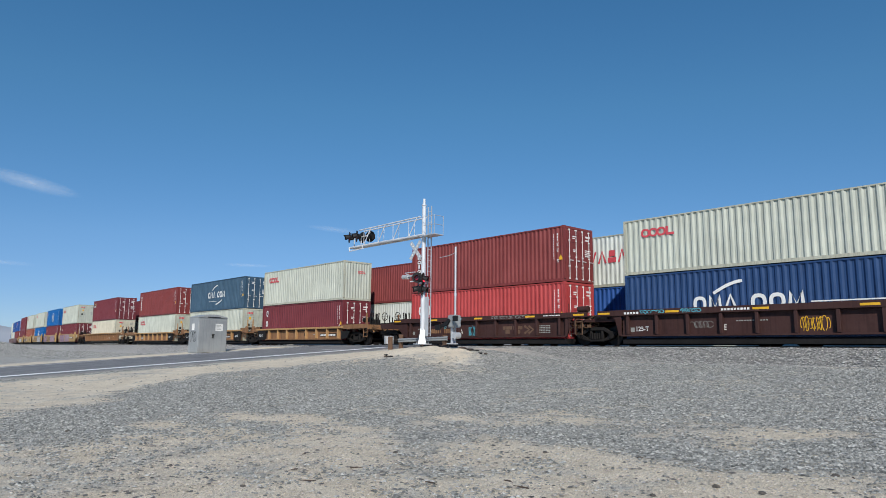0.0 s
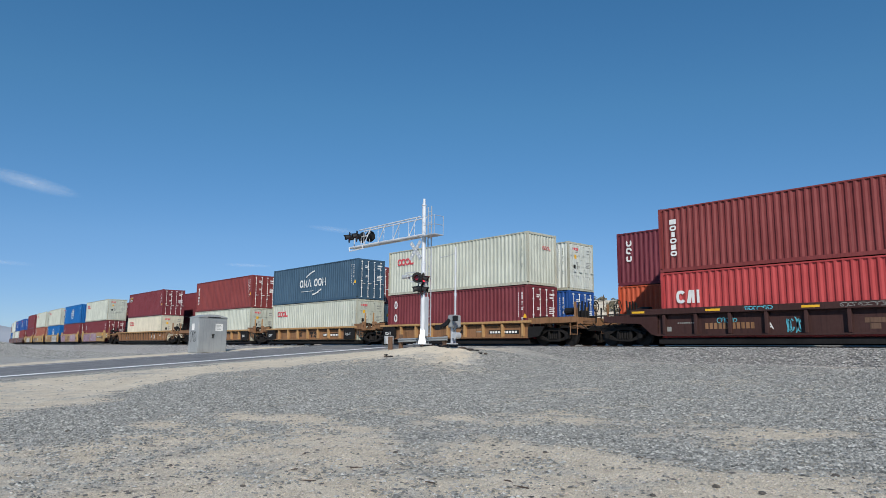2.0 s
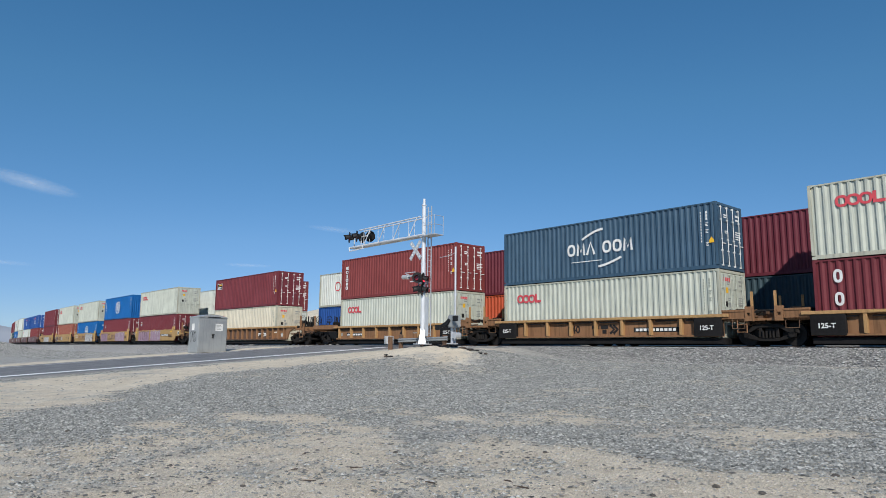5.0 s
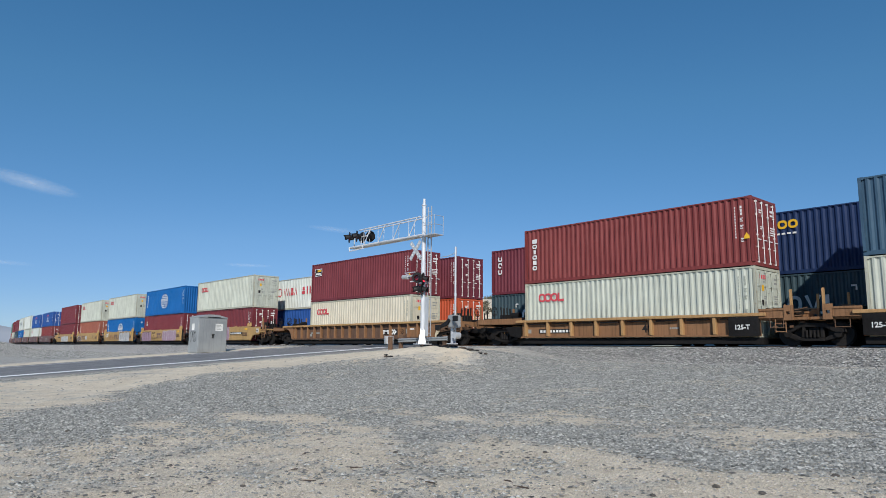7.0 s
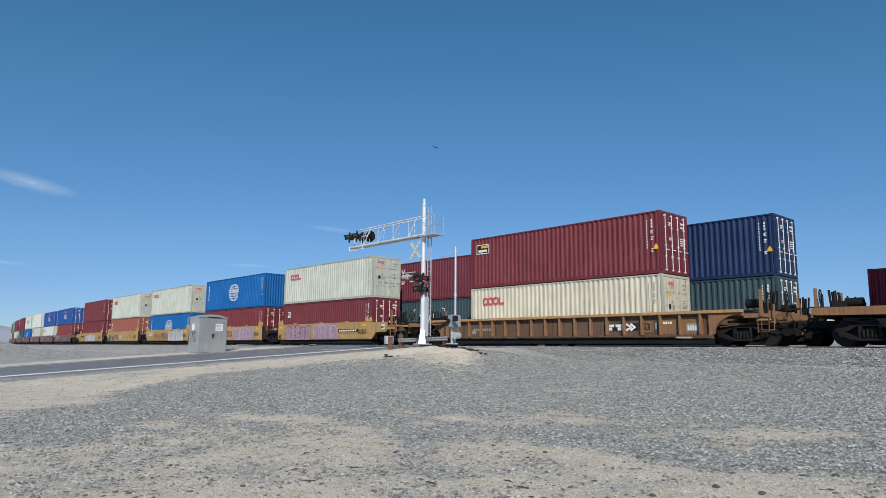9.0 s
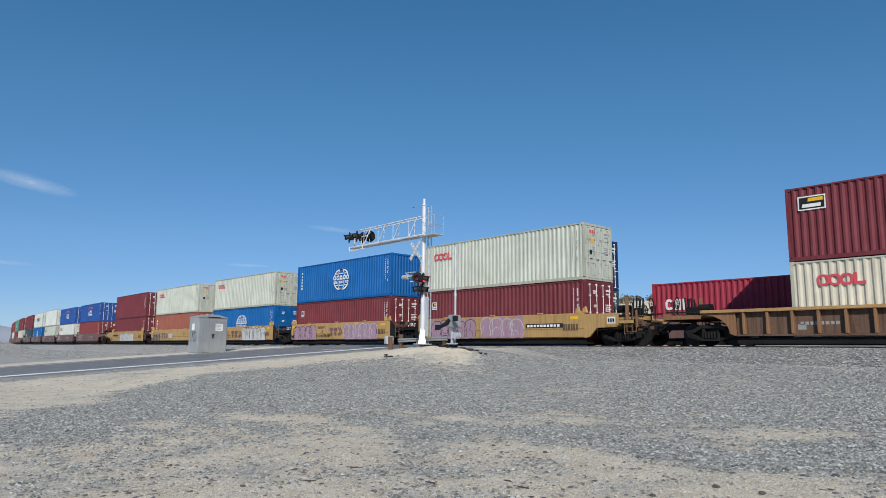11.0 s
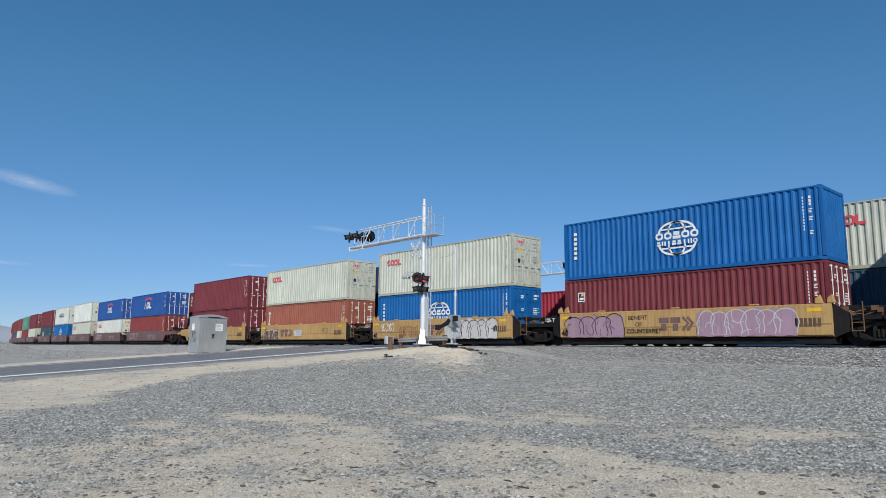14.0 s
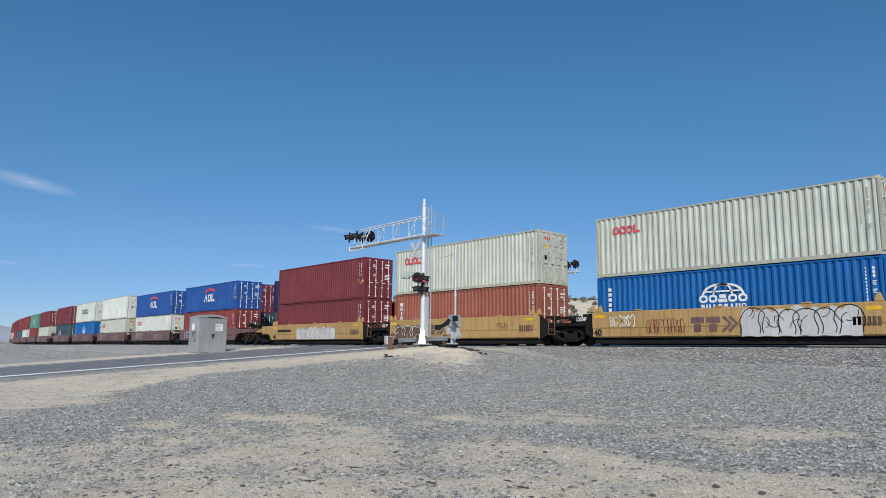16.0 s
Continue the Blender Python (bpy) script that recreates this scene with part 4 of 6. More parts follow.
                    box(bm, outer - 0.8, -1.44, 1.06, outer - 0.74, 1.44, 1.38)
                    return
                if kind == "yellow":
                    for y0, y1 in ((-1.49, -1.39), (1.39, 1.49)):
                        prism(bm, [(inner + 0.003, bot), (inner + 0.28, bot + 0.05), (inner + 0.72, 0.84), (inner + 1.80, 0.86), (inner + 1.88, 0.95), (inner + 1.88, 1.50), (inner + 0.003, zt)], y0, y1)
                        box(bm, inner + 1.22, y0 - 0.03 if y0 < 0 else y1, 0.92, inner + 1.86, y0 - 0.002 if y0 < 0 else y1 + 0.03, 1.46)
                        box(bm, inner + 1.885, y0 + 0.02, 1.02, outer - 0.75, y1 - 0.02, 1.16)
                    return
                side = [(inner, bot), (inner + 0.30, bot + 0.08), (inner + 0.55, 0.72), (inner + 0.85, 0.98), (outer - 1.0, 1.04), (outer - 0.8, 1.12), (outer - 0.8, 1.36), (inner + 0.9, 1.40), (inner + 0.25, zt), (inner, zt)]
                prism(bm, side, -1.44, -1.34)
                prism(bm, side, 1.34, 1.44)
                box(bm, outer - 0.8, -1.44, 1.06, outer - 0.74, 1.44, 1.38)
        mm = pose(0, 0, 0) if sx > 0 else pose(0, 0, 0, 0, 0, 180)
        dark = kind in ("yellow", "maroon") and join == "joint"
        put("end_deck", piece(("end_deck", kind, round(reach, 2), join), deck), P["under"] if dark else P["ochre_car"] if kind == "long" else P[body], car, mm, "black end platform over the bogie" if dark else "")
        if kind == "ochre" and join == "joint":
            e = CL / 2
            for y0 in (-1.44, 1.36):
                def plate(bm, inner=inner, y1=-1.515 if y0 < 0 else 1.315):
                    box(bm, inner - 1.2, y1, bot + 0.01, inner + 0.005, y1 + 0.2, top - 0.14)
                    bevel(bm, 0.012)
                put("end_plate", piece(("end_plate", y0), plate), P["under"], car, mm, "black painted end plate")
                def beam(bm, inner=inner, y0=y0):
                    box(bm, inner + 0.01, y0, 1.116, e + 1.09, y0 + 0.06, 1.369)
                    box(bm, inner + 0.01, y0 - 0.03, 1.37, e + 1.09, y0 + 0.09, 1.45)
                    box(bm, inner + 0.01, y0 - 0.03, 1.08, e + 1.09, y0 + 0.09, 1.115)
                put("side_beam", piece(("side_beam", y0), beam), P[body], car, mm)
                def bracket(bm, y0=y0):
                    for x0, x1, z0, z1 in ((1.10, 1.18, 0.98, 1.56), (1.32, 1.42, 0.98, 1.56), (1.18, 1.32, 0.98, 1.20), (1.18, 1.32, 1.32, 1.56)):
                        box(bm, e + x0, y0 - 0.05, z0, e + x1, y0 + 0.09, z1)
                    bmesh.ops.remove_doubles(bm, verts=bm.verts, dist=0.001)
                put("bracket", piece(("bracket", y0), bracket), P[body], car, mm)
                put("upright", piece(("upright", y0), lambda bm, y0=y0: box(bm, e + 1.33, y0 - 0.01, 1.565, e + 1.42, y0 + 0.06, 2.16)), P[chord], car, mm)
                def step(bm, y0=y0):
                    for x in (0.56, 1.06):
                        rod(bm, (e + x, y0 - 0.02, 1.08), (e + x, y0 - 0.02, 0.69), 0.016, 6)
                    rod(bm, (e + 0.55, y0 - 0.02, 0.70), (e + 1.07, y0 - 0.02, 0.70), 0.016, 6)
                put("step", piece(("step", y0), step), P["gear_brown"], car, mm)
            if marks:
                lettering("capacity_mark", "125-T", 0.26, sx * (half - 0.6) - 0.36, -1.52, 0.66, P["mark_white"], car, 0.008)
        if kind == "ochre" and join == "coupler":
            # black plates imitate the shade below the coupler-end platform
            def shade_plate(bm, inner=inner):
                for y0 in (-1.43, 1.35):
                    prism(bm, [(inner + 0.02, bot), (inner + 0.75, bot + 0.1), (inner + 1.1, 0.97), (inner + 0.02, 0.97)], y0, y0 + 0.08)
            put("end_bolster", piece(("end_bolster", kind), shade_plate), P["under"], car, mm, "black plate standing for shade under the end platform")
        def gear(bm, outer=outer, inner=inner, join=join):
            for y in (-0.9, -0.35, 0.5, 0.95):
                box(bm, inner + 0.35, y, 1.32, inner + 0.75, y + 0.3, 1.42 + 0.1 * abs(y))
            rod(bm, (inner + 0.2, -1.1, 1.45), (inner + 0.2, 1.1, 1.45), 0.05)
            rod(bm, (inner + 0.4, -0.6, 1.45), (outer - 0.3, 0.4, 1.5), 0.035, 6)
            rod(bm, (inner + 0.5, 0.7, 1.4), (outer - 0.3, -0.5, 1.4), 0.03, 6)
            if join == "coupler":
                rod(bm, (outer - 0.62, -0.1, 1.15), (outer - 0.62, -0.1, 1.85), 0.03, 6)
                for k in range(14):
                    a0, a1 = k * math.pi / 7, (k + 1) * math.pi / 7
                    rod(bm, (outer - 0.60 + 0.04 * math.cos(a0), -0.1 - 0.27 * math.cos(a0), 1.95 + 0.27 * math.sin(a0)), (outer - 0.60 + 0.04 * math.cos(a1), -0.1 - 0.27 * math.cos(a1), 1.95 + 0.27 * math.sin(a1)), 0.022, 6)
                for k in range(3):
                    rod(bm, (outer - 0.6, -0.1 - 0.27 * math.cos(k * 1.047), 1.95 + 0.27 * math.sin(k * 1.047)), (outer - 0.6, -0.1 + 0.27 * math.cos(k * 1.047), 1.95 - 0.27 * math.sin(k * 1.047)), 0.012, 6)
                for k in range(4):
                    rod(bm, (outer - 1.0 + 0.04 * k, -1.05 + 0.2 * k, 1.25), (outer - 0.95 + 0.05 * k, -1.05 + 0.2 * k, 2.15 + 0.06 * (k % 2)), 0.045, 6)
                for y in (-1.30, -0.2, 0.8):
                    rod(bm, (outer - 0.78, y, 1.1), (outer - 0.35, y + 0.1, 0.78), 0.028, 6)
                    rod(bm, (outer - 0.35, y + 0.1, 0.78), (outer - 0.1, y + 0.2, 0.95), 0.028, 6)
                for y, hh in ((-1.05, 2.0), (0.9, 1.95), (-0.45, 2.15)):
                    rod(bm, (outer - 1.0, y, 1.3), (outer - 1.0, y, hh), 0.04, 6)
                box(bm, outer - 1.35, -0.75, 1.36, outer - 0.95, -0.2, 1.75)
                bmesh.ops.create_cone(bm, cap_ends=True, segments=12, radius1=0.18, radius2=0.18, depth=0.62, matrix=pose(outer - 1.55, -0.9, 1.72, 0, 90, 0))
                rod(bm, (outer - 0.66, 0.6, 0.9), (outer - 0.1, 0.35, 0.55), 0.035, 6)
                rod(bm, (outer - 0.1, 0.35, 0.55), (outer + 0.1, 0.3, 0.7), 0.035, 6)
        put("brake_gear", piece(("brake_gear", round(reach, 2), join, kind == "long"), gear), P["steel"], car, mm, "dark brake rigging, ladders and handbrake wheel")
        def ladder(bm, outer=outer, inner=inner, join=join):
            hi = 1.85 if join == "coupler" else 1.6
            a, b = outer - 1.25, outer - 0.82
            if join == "joint":
                a, b = inner + 0.62, inner + 1.0
            for y in (-1.40,):
                for x in (a, b):
                    rod(bm, (x, y, 0.52), (x, y, hi if x == b else 1.3), 0.022, 6)
                for z in (0.55, 0.85, 1.15):
                    rod(bm, (a, y, z), (b, y, z), 0.018, 6)
        put("side_ladder", piece(("side_ladder", round(reach, 2), join, kind == "long"), ladder), P["gear_brown"] if kind != "ochre" else P["ochre_car"], car, mm, "bent steel side ladder and grab iron")
        def rigging(bm, outer=outer, inner=inner, join=join):
            rng = random.Random(int(outer * 100))
            for i in range(9):
                x, y = rng.uniform(inner + 0.25, outer - 0.15), rng.uniform(-1.25, -0.5)
                z = rng.uniform(0.75, 1.35)
                box(bm, x - rng.uniform(0.04, 0.16), y - 0.05, z - 0.05, x + rng.uniform(0.04, 0.16), y + 0.05, z + rng.uniform(0.02, 0.14))
            for i in range(5):
                x0, x1 = rng.uniform(inner, inner + 0.6), rng.uniform(outer - 0.6, outer)
                rod(bm, (x0, -1.2, rng.uniform(0.7, 1.3)), (x1, -1.0, rng.uniform(0.6, 1.5)), 0.022, 6)
        tagged(put("rigging", piece(("rigging", round(reach, 2), join, kind == "long"), rigging), P["gear_brown"], car, mm, "brown brake rods, valves and hoses"), kind="stuff")
        if join == "coupler" and kind in ("yellow", "long"):
            def stanchion(bm, outer=outer):
                box(bm, outer - 1.12, -1.49, 1.165, outer - 1.01, -1.39, 2.24)
                box(bm, outer - 0.62, -1.46, 0.85, outer - 0.55, -1.40, 1.62)
                for x in (outer - 1.06, outer - 0.58):
                    rod(bm, (x, -1.50, 1.1), (x, -1.50, 0.62), 0.016, 6)
                rod(bm, (outer - 1.06, -1.50, 0.62), (outer - 0.58, -1.50, 0.62), 0.016, 6)
            put("stanchion", piece(("stanchion", round(reach, 2), kind), stanchion), P["ochre_car"], car, mm, "tan upright post and hanging step")
        if join == "coupler":
            def knuckle(bm, outer=outer):
                box(bm, outer - 1.2, -0.14, 0.72, outer - 0.15, 0.14, 0.98)
                prism(bm, [(outer - 0.2, 0.68), (outer + 0.12, 0.72), (outer + 0.12, 1.0), (outer - 0.2, 1.02)], -0.24, 0.2)
                bevel(bm, 0.02)
            put("coupler", piece(("coupler", round(reach, 2), kind == "long"), knuckle), P["steel"], car, mm)
            truck(car, sx * (CL / 2 + 3.4 if kind == "long" else outer - (2.55 if kind == "ochre" and reach > 3.5 else 1.6)), spin)
        elif sx < 0:
            truck(car, -outer, spin)
    if marks:
        car_marks(car, marks, kind, top, bot, half)
    MOVING.append((car, s_left + CL / 2, y_track, 0.0, run))
    return car


def prism_yz(bm, pts, x0, x1):
    a = [bm.verts.new((x0, y, z)) for y, z in pts]
    b = [bm.verts.new((x1, y, z)) for y, z in pts]
    bm.faces.new(a)
    bm.faces.new(b[::-1])
    for i in range(len(pts)):
        j = (i + 1) % len(pts)
        bm.faces.new((a[j], a[i], b[i], b[j]))


def lettering(name, words, size, x, y, z, material, parent, bold=0.0):
    c = bpy.data.curves.new(name, "FONT")
    c.body, c.size, c.align_x, c.offset = words, size, "LEFT", bold
    c.resolution_u = 3
    tmp = bpy.data.objects.new(name, c)
    me = bpy.data.meshes.new_from_object(tmp)
    bpy.data.objects.remove(tmp)
    me.name = name
    me.materials.clear()
    return put(name, me, material, parent, pose(x, y, z, 90, 0, 0))


def scallop(bm, x0, x1, z0, z1, seed, y=0.0):
    """A filled spray-paint piece: straight foot, bulging top."""
    rng = random.Random(seed)
    n = max(3, int((x1 - x0) / 0.55))
    pts = [(x0, z0)]
    for i in range(n):
        a, b = x0 + (x1 - x0) * i / n, x0 + (x1 - x0) * (i + 1) / n
        h = z1 - rng.random() * 0.14 * (z1 - z0)
        for k in range(7):
            u = k / 6
            pts.append((a + (b - a) * u, h - (z1 - z0) * 0.13 * (2 * u - 1) ** 2))
    pts.append((x1, z0))
    low = [bm.verts.new((x, y, z0 - 0.02 * math.sin(9 * x))) for x, z in pts]
    high = [bm.verts.new((x, y, z)) for x, z in pts]
    for i in range(1, len(pts) - 2):
        if pts[i + 1][0] - pts[i][0] > 1e-5:
            bm.faces.new((low[i], low[i + 1], high[i + 1], high[i]))
    bmesh.ops.remove_doubles(bm, verts=bm.verts, dist=0.004)


def scribble(bm, x0, x1, z0, z1, n, w, seed, y=0.0):
    """Loops and strokes of a spray can."""
    rng = random.Random(seed)
    step = (x1 - x0) / n
    for i in range(n):
        cx, cz = x0 + (i + 0.5) * step, (z0 + z1) / 2
        a0, span = rng.uniform(-120, 60), rng.uniform(170, 330)
        rx, rz = step * rng.uniform(0.45, 0.75), (z1 - z0) * rng.uniform(0.33, 0.5)
        ribbon(bm, [(cx + rx * math.cos(radians(a0 + span * k / 14)), cz + rz * math.sin(radians(a0 + span * k / 14))) for k in range(15)], w, y)
        if rng.random() < 0.7:
            q = rng.uniform(-0.4, 0.4) * step
            ribbon(bm, [(cx + q + 0.12 * step * math.sin(k), z0 + (z1 - z0) * (0.05 + 0.85 * k / 6)) for k in range(7)], w, y)


def tag_paint(car, kind, x0, x1, z0, z1, colour, seed, n=6, w=0.04, y=-1.527):
    bm = bmesh.new()
    scribble(bm, x0, x1, z0, z1, n, w, seed)
    tagged(part("graffiti_tag", bm, P[colour], car, m=pose(0, y, 0)), kind="stuff")


def bubble_letter(panel, cx, cz, w, h, line, rng, i):
    """One spray-can letter: a leaning arch that overlaps its neighbours, inner strokes and a drip."""
    bm = bmesh.new()
    lean, wide, top = rng.uniform(-0.16, 0.16) * w, rng.uniform(0.52, 0.72) * w, rng.uniform(0.36, 0.50) * h
    foot = -0.5 * h + rng.uniform(0.0, 0.08) * h
    lay = -0.0015 * (i % 4)
    arch = [(cx - wide + 0.08 * w * math.sin(1.3 * j), cz + foot + 0.14 * h * j) for j in range(4)]
    arch += [(cx + lean - wide * math.cos(math.pi * j / 12), cz + top - 0.34 * h * (1 - math.sin(math.pi * j / 12))) for j in range(1, 12)]
    arch += [(cx + wide - 0.07 * w * math.sin(1.1 * j + i), cz + foot + 0.14 * h * (3 - j)) for j in range(4)]
    ribbon(bm, arch, 0.036, lay)
    for k in range(rng.choice((1, 2, 2, 3))):
        x0, z0 = cx + rng.uniform(-0.35, 0.2) * w, cz + rng.uniform(-0.35, 0.15) * h
        a0, turn, r = rng.uniform(0, 6.28), rng.choice((-1, 1)) * rng.uniform(0.16, 0.34), rng.uniform(0.05, 0.085) * h
        x, z, a, pts = x0, z0, a0, []
        for _ in range(9):
            pts.append((max(cx - 0.7 * w, min(cx + 0.7 * w, x)), max(cz - 0.49 * h, min(cz + 0.47 * h, z))))
            x, z, a = x + r * math.cos(a), z + r * math.sin(a), a + turn
        ribbon(bm, pts, 0.024, lay - 0.006 - 0.0015 * k)
    part("graffiti_outline", bm, P[line], panel, m=pose(0, -0.004, 0))


def mural(car, x0, x1, z0, z1, fill, line, seed):
    bm = bmesh.new()
    scallop(bm, x0, x1, z0, z1, seed)
    g = part("graffiti_panel", bm, P[fill], car, "spray-painted bubble lettering panel", m=pose(0, -1.527, 0))
    rng = random.Random(seed + 3)
    n = max(3, int((x1 - x0) / 0.66))
    step, h = (x1 - x0 - 0.1) / n, z1 - z0 - 0.1
    for i in range(n):
        bubble_letter(g, x0 + 0.05 + (i + 0.5) * step, z0 + 0.04 + h / 2, step, h, line, rng, i)


def bars_on(car, x0, x1, z, h, n, colour, y, name="stencil_bars"):
    """Unreadable stencilling and car numbers as plain bars."""
    bm = bmesh.new()
    step = (x1 - x0) / n
    for i in range(n):
        flat(bm, x0 + i * step, z, x0 + (i + 0.72) * step, z + h)
    tagged(part(name, bm, P[colour], car, m=pose(0, y, 0)), kind="stuff")


def plate_on(car, x0, x1, z0, z1, colour, y, name="number_panel"):
    bm = bmesh.new()
    flat(bm, x0, z0, x1, z1)
    return part(name, bm, P[colour], car, m=pose(0, y, 0))


def car_emblem(car, x0, x1, z0, z1, colour, y):
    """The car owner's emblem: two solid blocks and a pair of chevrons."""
    bm = bmesh.new()
    w = (x1 - x0) / 3
    for i in range(2):
        flat(bm, x0 + i * w, z0 + 0.55 * (z1 - z0), x0 + (i + 0.86) * w, z1)
        flat(bm, x0 + (i + 0.2) * w, z0, x0 + (i + 0.66) * w, z0 + 0.5 * (z1 - z0))
    for k in (0.0, 0.38):
        ribbon(bm, [(x0 + (2.05 + k) * w, z1), (x0 + (2.5 + k) * w, (z0 + z1) / 2), (x0 + (2.05 + k) * w, z0)], 0.13)
    part("emblem", bm, P[colour], car, m=pose(0, y, 0))


def car_marks(car, marks, kind, top, bot, half):
    ys, yc = -1.527, -1.535
    white, black = P["mark_white"], P["mark_black"]
    if kind == "yellow":
        lettering("capacity_mark", "40", 0.42, -6.12, ys, 0.47, black, car, 0.012)
        lettering("capacity_mark", "125-T", 0.26, -7.55 + 0.25, -1.37, 1.18, white, car, 0.006)
        plate_on(car, -6.1, -5.5, 1.28, 1.42, "mark_yellow", ys, "reflector")
        plate_on(car, 5.4, 5.9, 1.28, 1.42, "mark_yellow", ys, "reflector")
        bars_on(car, 4.95, 5.9, 0.75, 0.30, 6, "brown_car", ys)
        for x in (-6.25, -5.85, 5.8, 6.22):
            bm = bmesh.new()
            prism(bm, [(x - 0.15, top), (x - 0.12, top + 0.2), (x + 0.05, top + 0.32), (x + 0.15, top)], -1.46, -1.34)
            bevel(bm, 0.015)
            part("guide_horn", bm, P["yellow_car"], car)
    if marks == "yellow_a":
        mural(car, -4.95, -1.25, bot + 0.02, 1.56, "purple", "mark_black", 3)
        mural(car, -0.75, 2.35, bot + 0.04, 1.60, "purple", "silver", 8)
        plate_on(car, 2.5, 4.95, 0.88, 1.10, "mark_black", ys)
        bars_on(car, 2.62, 4.8, 0.93, 0.12, 10, "mark_white", ys - 0.004)
        plate_on(car, half + 1.32, half + 1.78, 1.02, 1.34, "mark_white", -1.524, "placard")
        bars_on(car, half + 1.37, half + 1.75, 1.08, 0.18, 3, "mark_black", -1.528)
    elif marks == "yellow_b":
        mural(car, -5.75, -2.55, bot + 0.03, 1.56, "purple", "mark_black", 5)
        for i, w in enumerate(("BENEFIT", "OF", "COUNTERFIET")):
            lettering("graffiti_words", w, 0.27, (-2.3, -1.95, -2.4)[i], ys, 1.16 - i * 0.30, black, car, 0.004)
        car_emblem(car, -0.75, 0.9, 0.68, 1.22, "maroon_car", ys)
        mural(car, 1.0, 5.0, bot + 0.03, 1.55, "purple", "silver", 12)
    elif marks == "yellow_c":
        tag_paint(car, kind, -5.3, -3.9, 0.85, 1.4, "mark_white", 4)
        tag_paint(car, kind, -3.3, -1.5, 0.50, 1.2, "oxide", 6, 9, 0.025)
        car_emblem(car, -1.2, 0.85, 0.62, 1.20, "maroon_car", ys)
        mural(car, 0.95, 5.25, bot + 0.02, 1.60, "silver", "mark_black", 17)
    elif marks == "yellow_d":
        mural(car, -5.6, -3.2, bot + 0.06, 1.3, "brown_car", "mark_white", 21)
        car_emblem(car, -2.9, -0.95, 0.65, 1.20, "maroon_car", ys)
        mural(car, -0.8, 0.4, bot + 0.3, 1.25, "silver", "mark_grey", 23)
        tag_paint(car, kind, 3.3, 4.1, 0.85, 1.2, "mark_black", 9, 4, 0.02)
    elif marks == "yellow_e":
        plate_on(car, -5.4, -3.3, 0.98, 1.18, "mark_black", ys)
        mural(car, -2.4, 3.0, bot + 0.05, 1.35, "silver", "mark_grey", 27)
    elif marks == "bnsf_a":
        bars_on(car, -4.05, -1.95, 0.70, 0.25, 11, "ochre_car", -1.317, "number_bars")
        lettering("unit_letter", "A", 0.36, -1.5, -1.317, 0.66, white, car, 0.006)
        tag_paint(car, kind, -0.8, -0.25, 0.5, 1.1, "cyan", 4, 4, 0.05, -1.319)
        tag_paint(car, kind, -3.5, -2.7, 0.95, 1.15, "cyan", 5, 5, 0.03, -1.319)
        tag_paint(car, kind, -2.3, -1.2, 1.42, 1.58, "cyan", 7, 6, 0.035, yc)
        tag_paint(car, kind, 1.2, 3.9, 1.42, 1.58, "mark_grey", 8, 9, 0.02, yc)
        car_emblem(car, 1.9, 4.15, 0.62, 1.02, "brown_car", -1.319)
        for i in range(5):
            bars_on(car, 4.45, 5.2, 0.98 - i * 0.085, 0.045, 7, "mark_grey", -1.317)
        bars_on(car, 4.9, 6.0, 1.47, 0.05, 12, "mark_white", yc)
        bars_on(car, -5.3, -4.5, 0.95, 0.05, 8, "mark_grey", -1.317)
    elif marks == "bnsf_e":
        lettering("capacity_mark", "125-T", 0.28, -5.55, -1.317, 0.66, white, car, 0.006)
        lettering("unit_letter", "E", 0.32, -1.45, -1.317, 0.66, white, car, 0.006)
        tag_paint(car, kind, -5.2, -4.0, 1.42, 1.58, "cyan", 7, 6, 0.035, yc)
        tag_paint(car, kind, -3.2, -2.3, 1.42, 1.58, "cyan", 9, 5, 0.035, yc)
        tag_paint(car, kind, -2.9, -1.9, 0.75, 1.05, "mark_grey", 10, 5, 0.02, -1.319)
        tag_paint(car, kind, 1.6, 2.6, 0.55, 1.15, "mark_yellow", 11, 8, 0.025, -1.319)
        bars_on(car, -0.9, 0.4, 1.0, 0.045, 12, "mark_grey", -1.317)
        bars_on(car, -1.4, -0.2, 1.44, 0.09, 9, "mark_white", yc)
        bars_on(car, -6.0, -5.2, 1.42, 0.1, 5, "mark_white", yc)
    elif kind == "ochre":
        x = {"ochre": 3.25, "ochre_left": -5.1, "ochre_mid": 2.0}[marks]
        plate_on(car, x, x + 2.25, 0.60, 0.82, "mark_black", -1.313)
        bars_on(car, x + 0.1, x + 2.15, 0.65, 0.12, 10, "mark_white", -1.317, "number_bars")
        lettering("capacity_mark", "40", 0.50, 0.95 if marks != "ochre_mid" else -1.5, -1.314, 0.60, black, car, 0.016)
        if marks == "ochre_mid":
            car_emblem(car, -0.3, 1.2, 0.55, 0.95, "mark_black", -1.314)
        bars_on(car, 2.3, 2.75, 0.72, 0.08, 5, "mark_grey", -1.314)
        for xx, ln in ((-4.2, 1.6), (0.8, 1.9), (4.8, 1.0)):
            plate_on(car, xx, xx + ln, top - 0.09, top - 0.03, "yellow_car", -1.535, "yellow_touch_up")
    elif kind == "long":
        plate_on(car, 3.0, 4.85, 0.66, 1.02, "mark_black", -1.313)
        car_emblem(car, 3.1, 4.75, 0.70, 0.98, "mark_white", -1.318)
        for x0, x1, z0, z1 in ((4.98, 5.62, 0.60, 1.10), (5.95, 6.75, 0.52, 1.20), (7.0, 7.95, 0.50, 1.22)):
            plate_on(car, x0, x1, z0, z1, "ochre_car", -1.3125, "patch_panel")
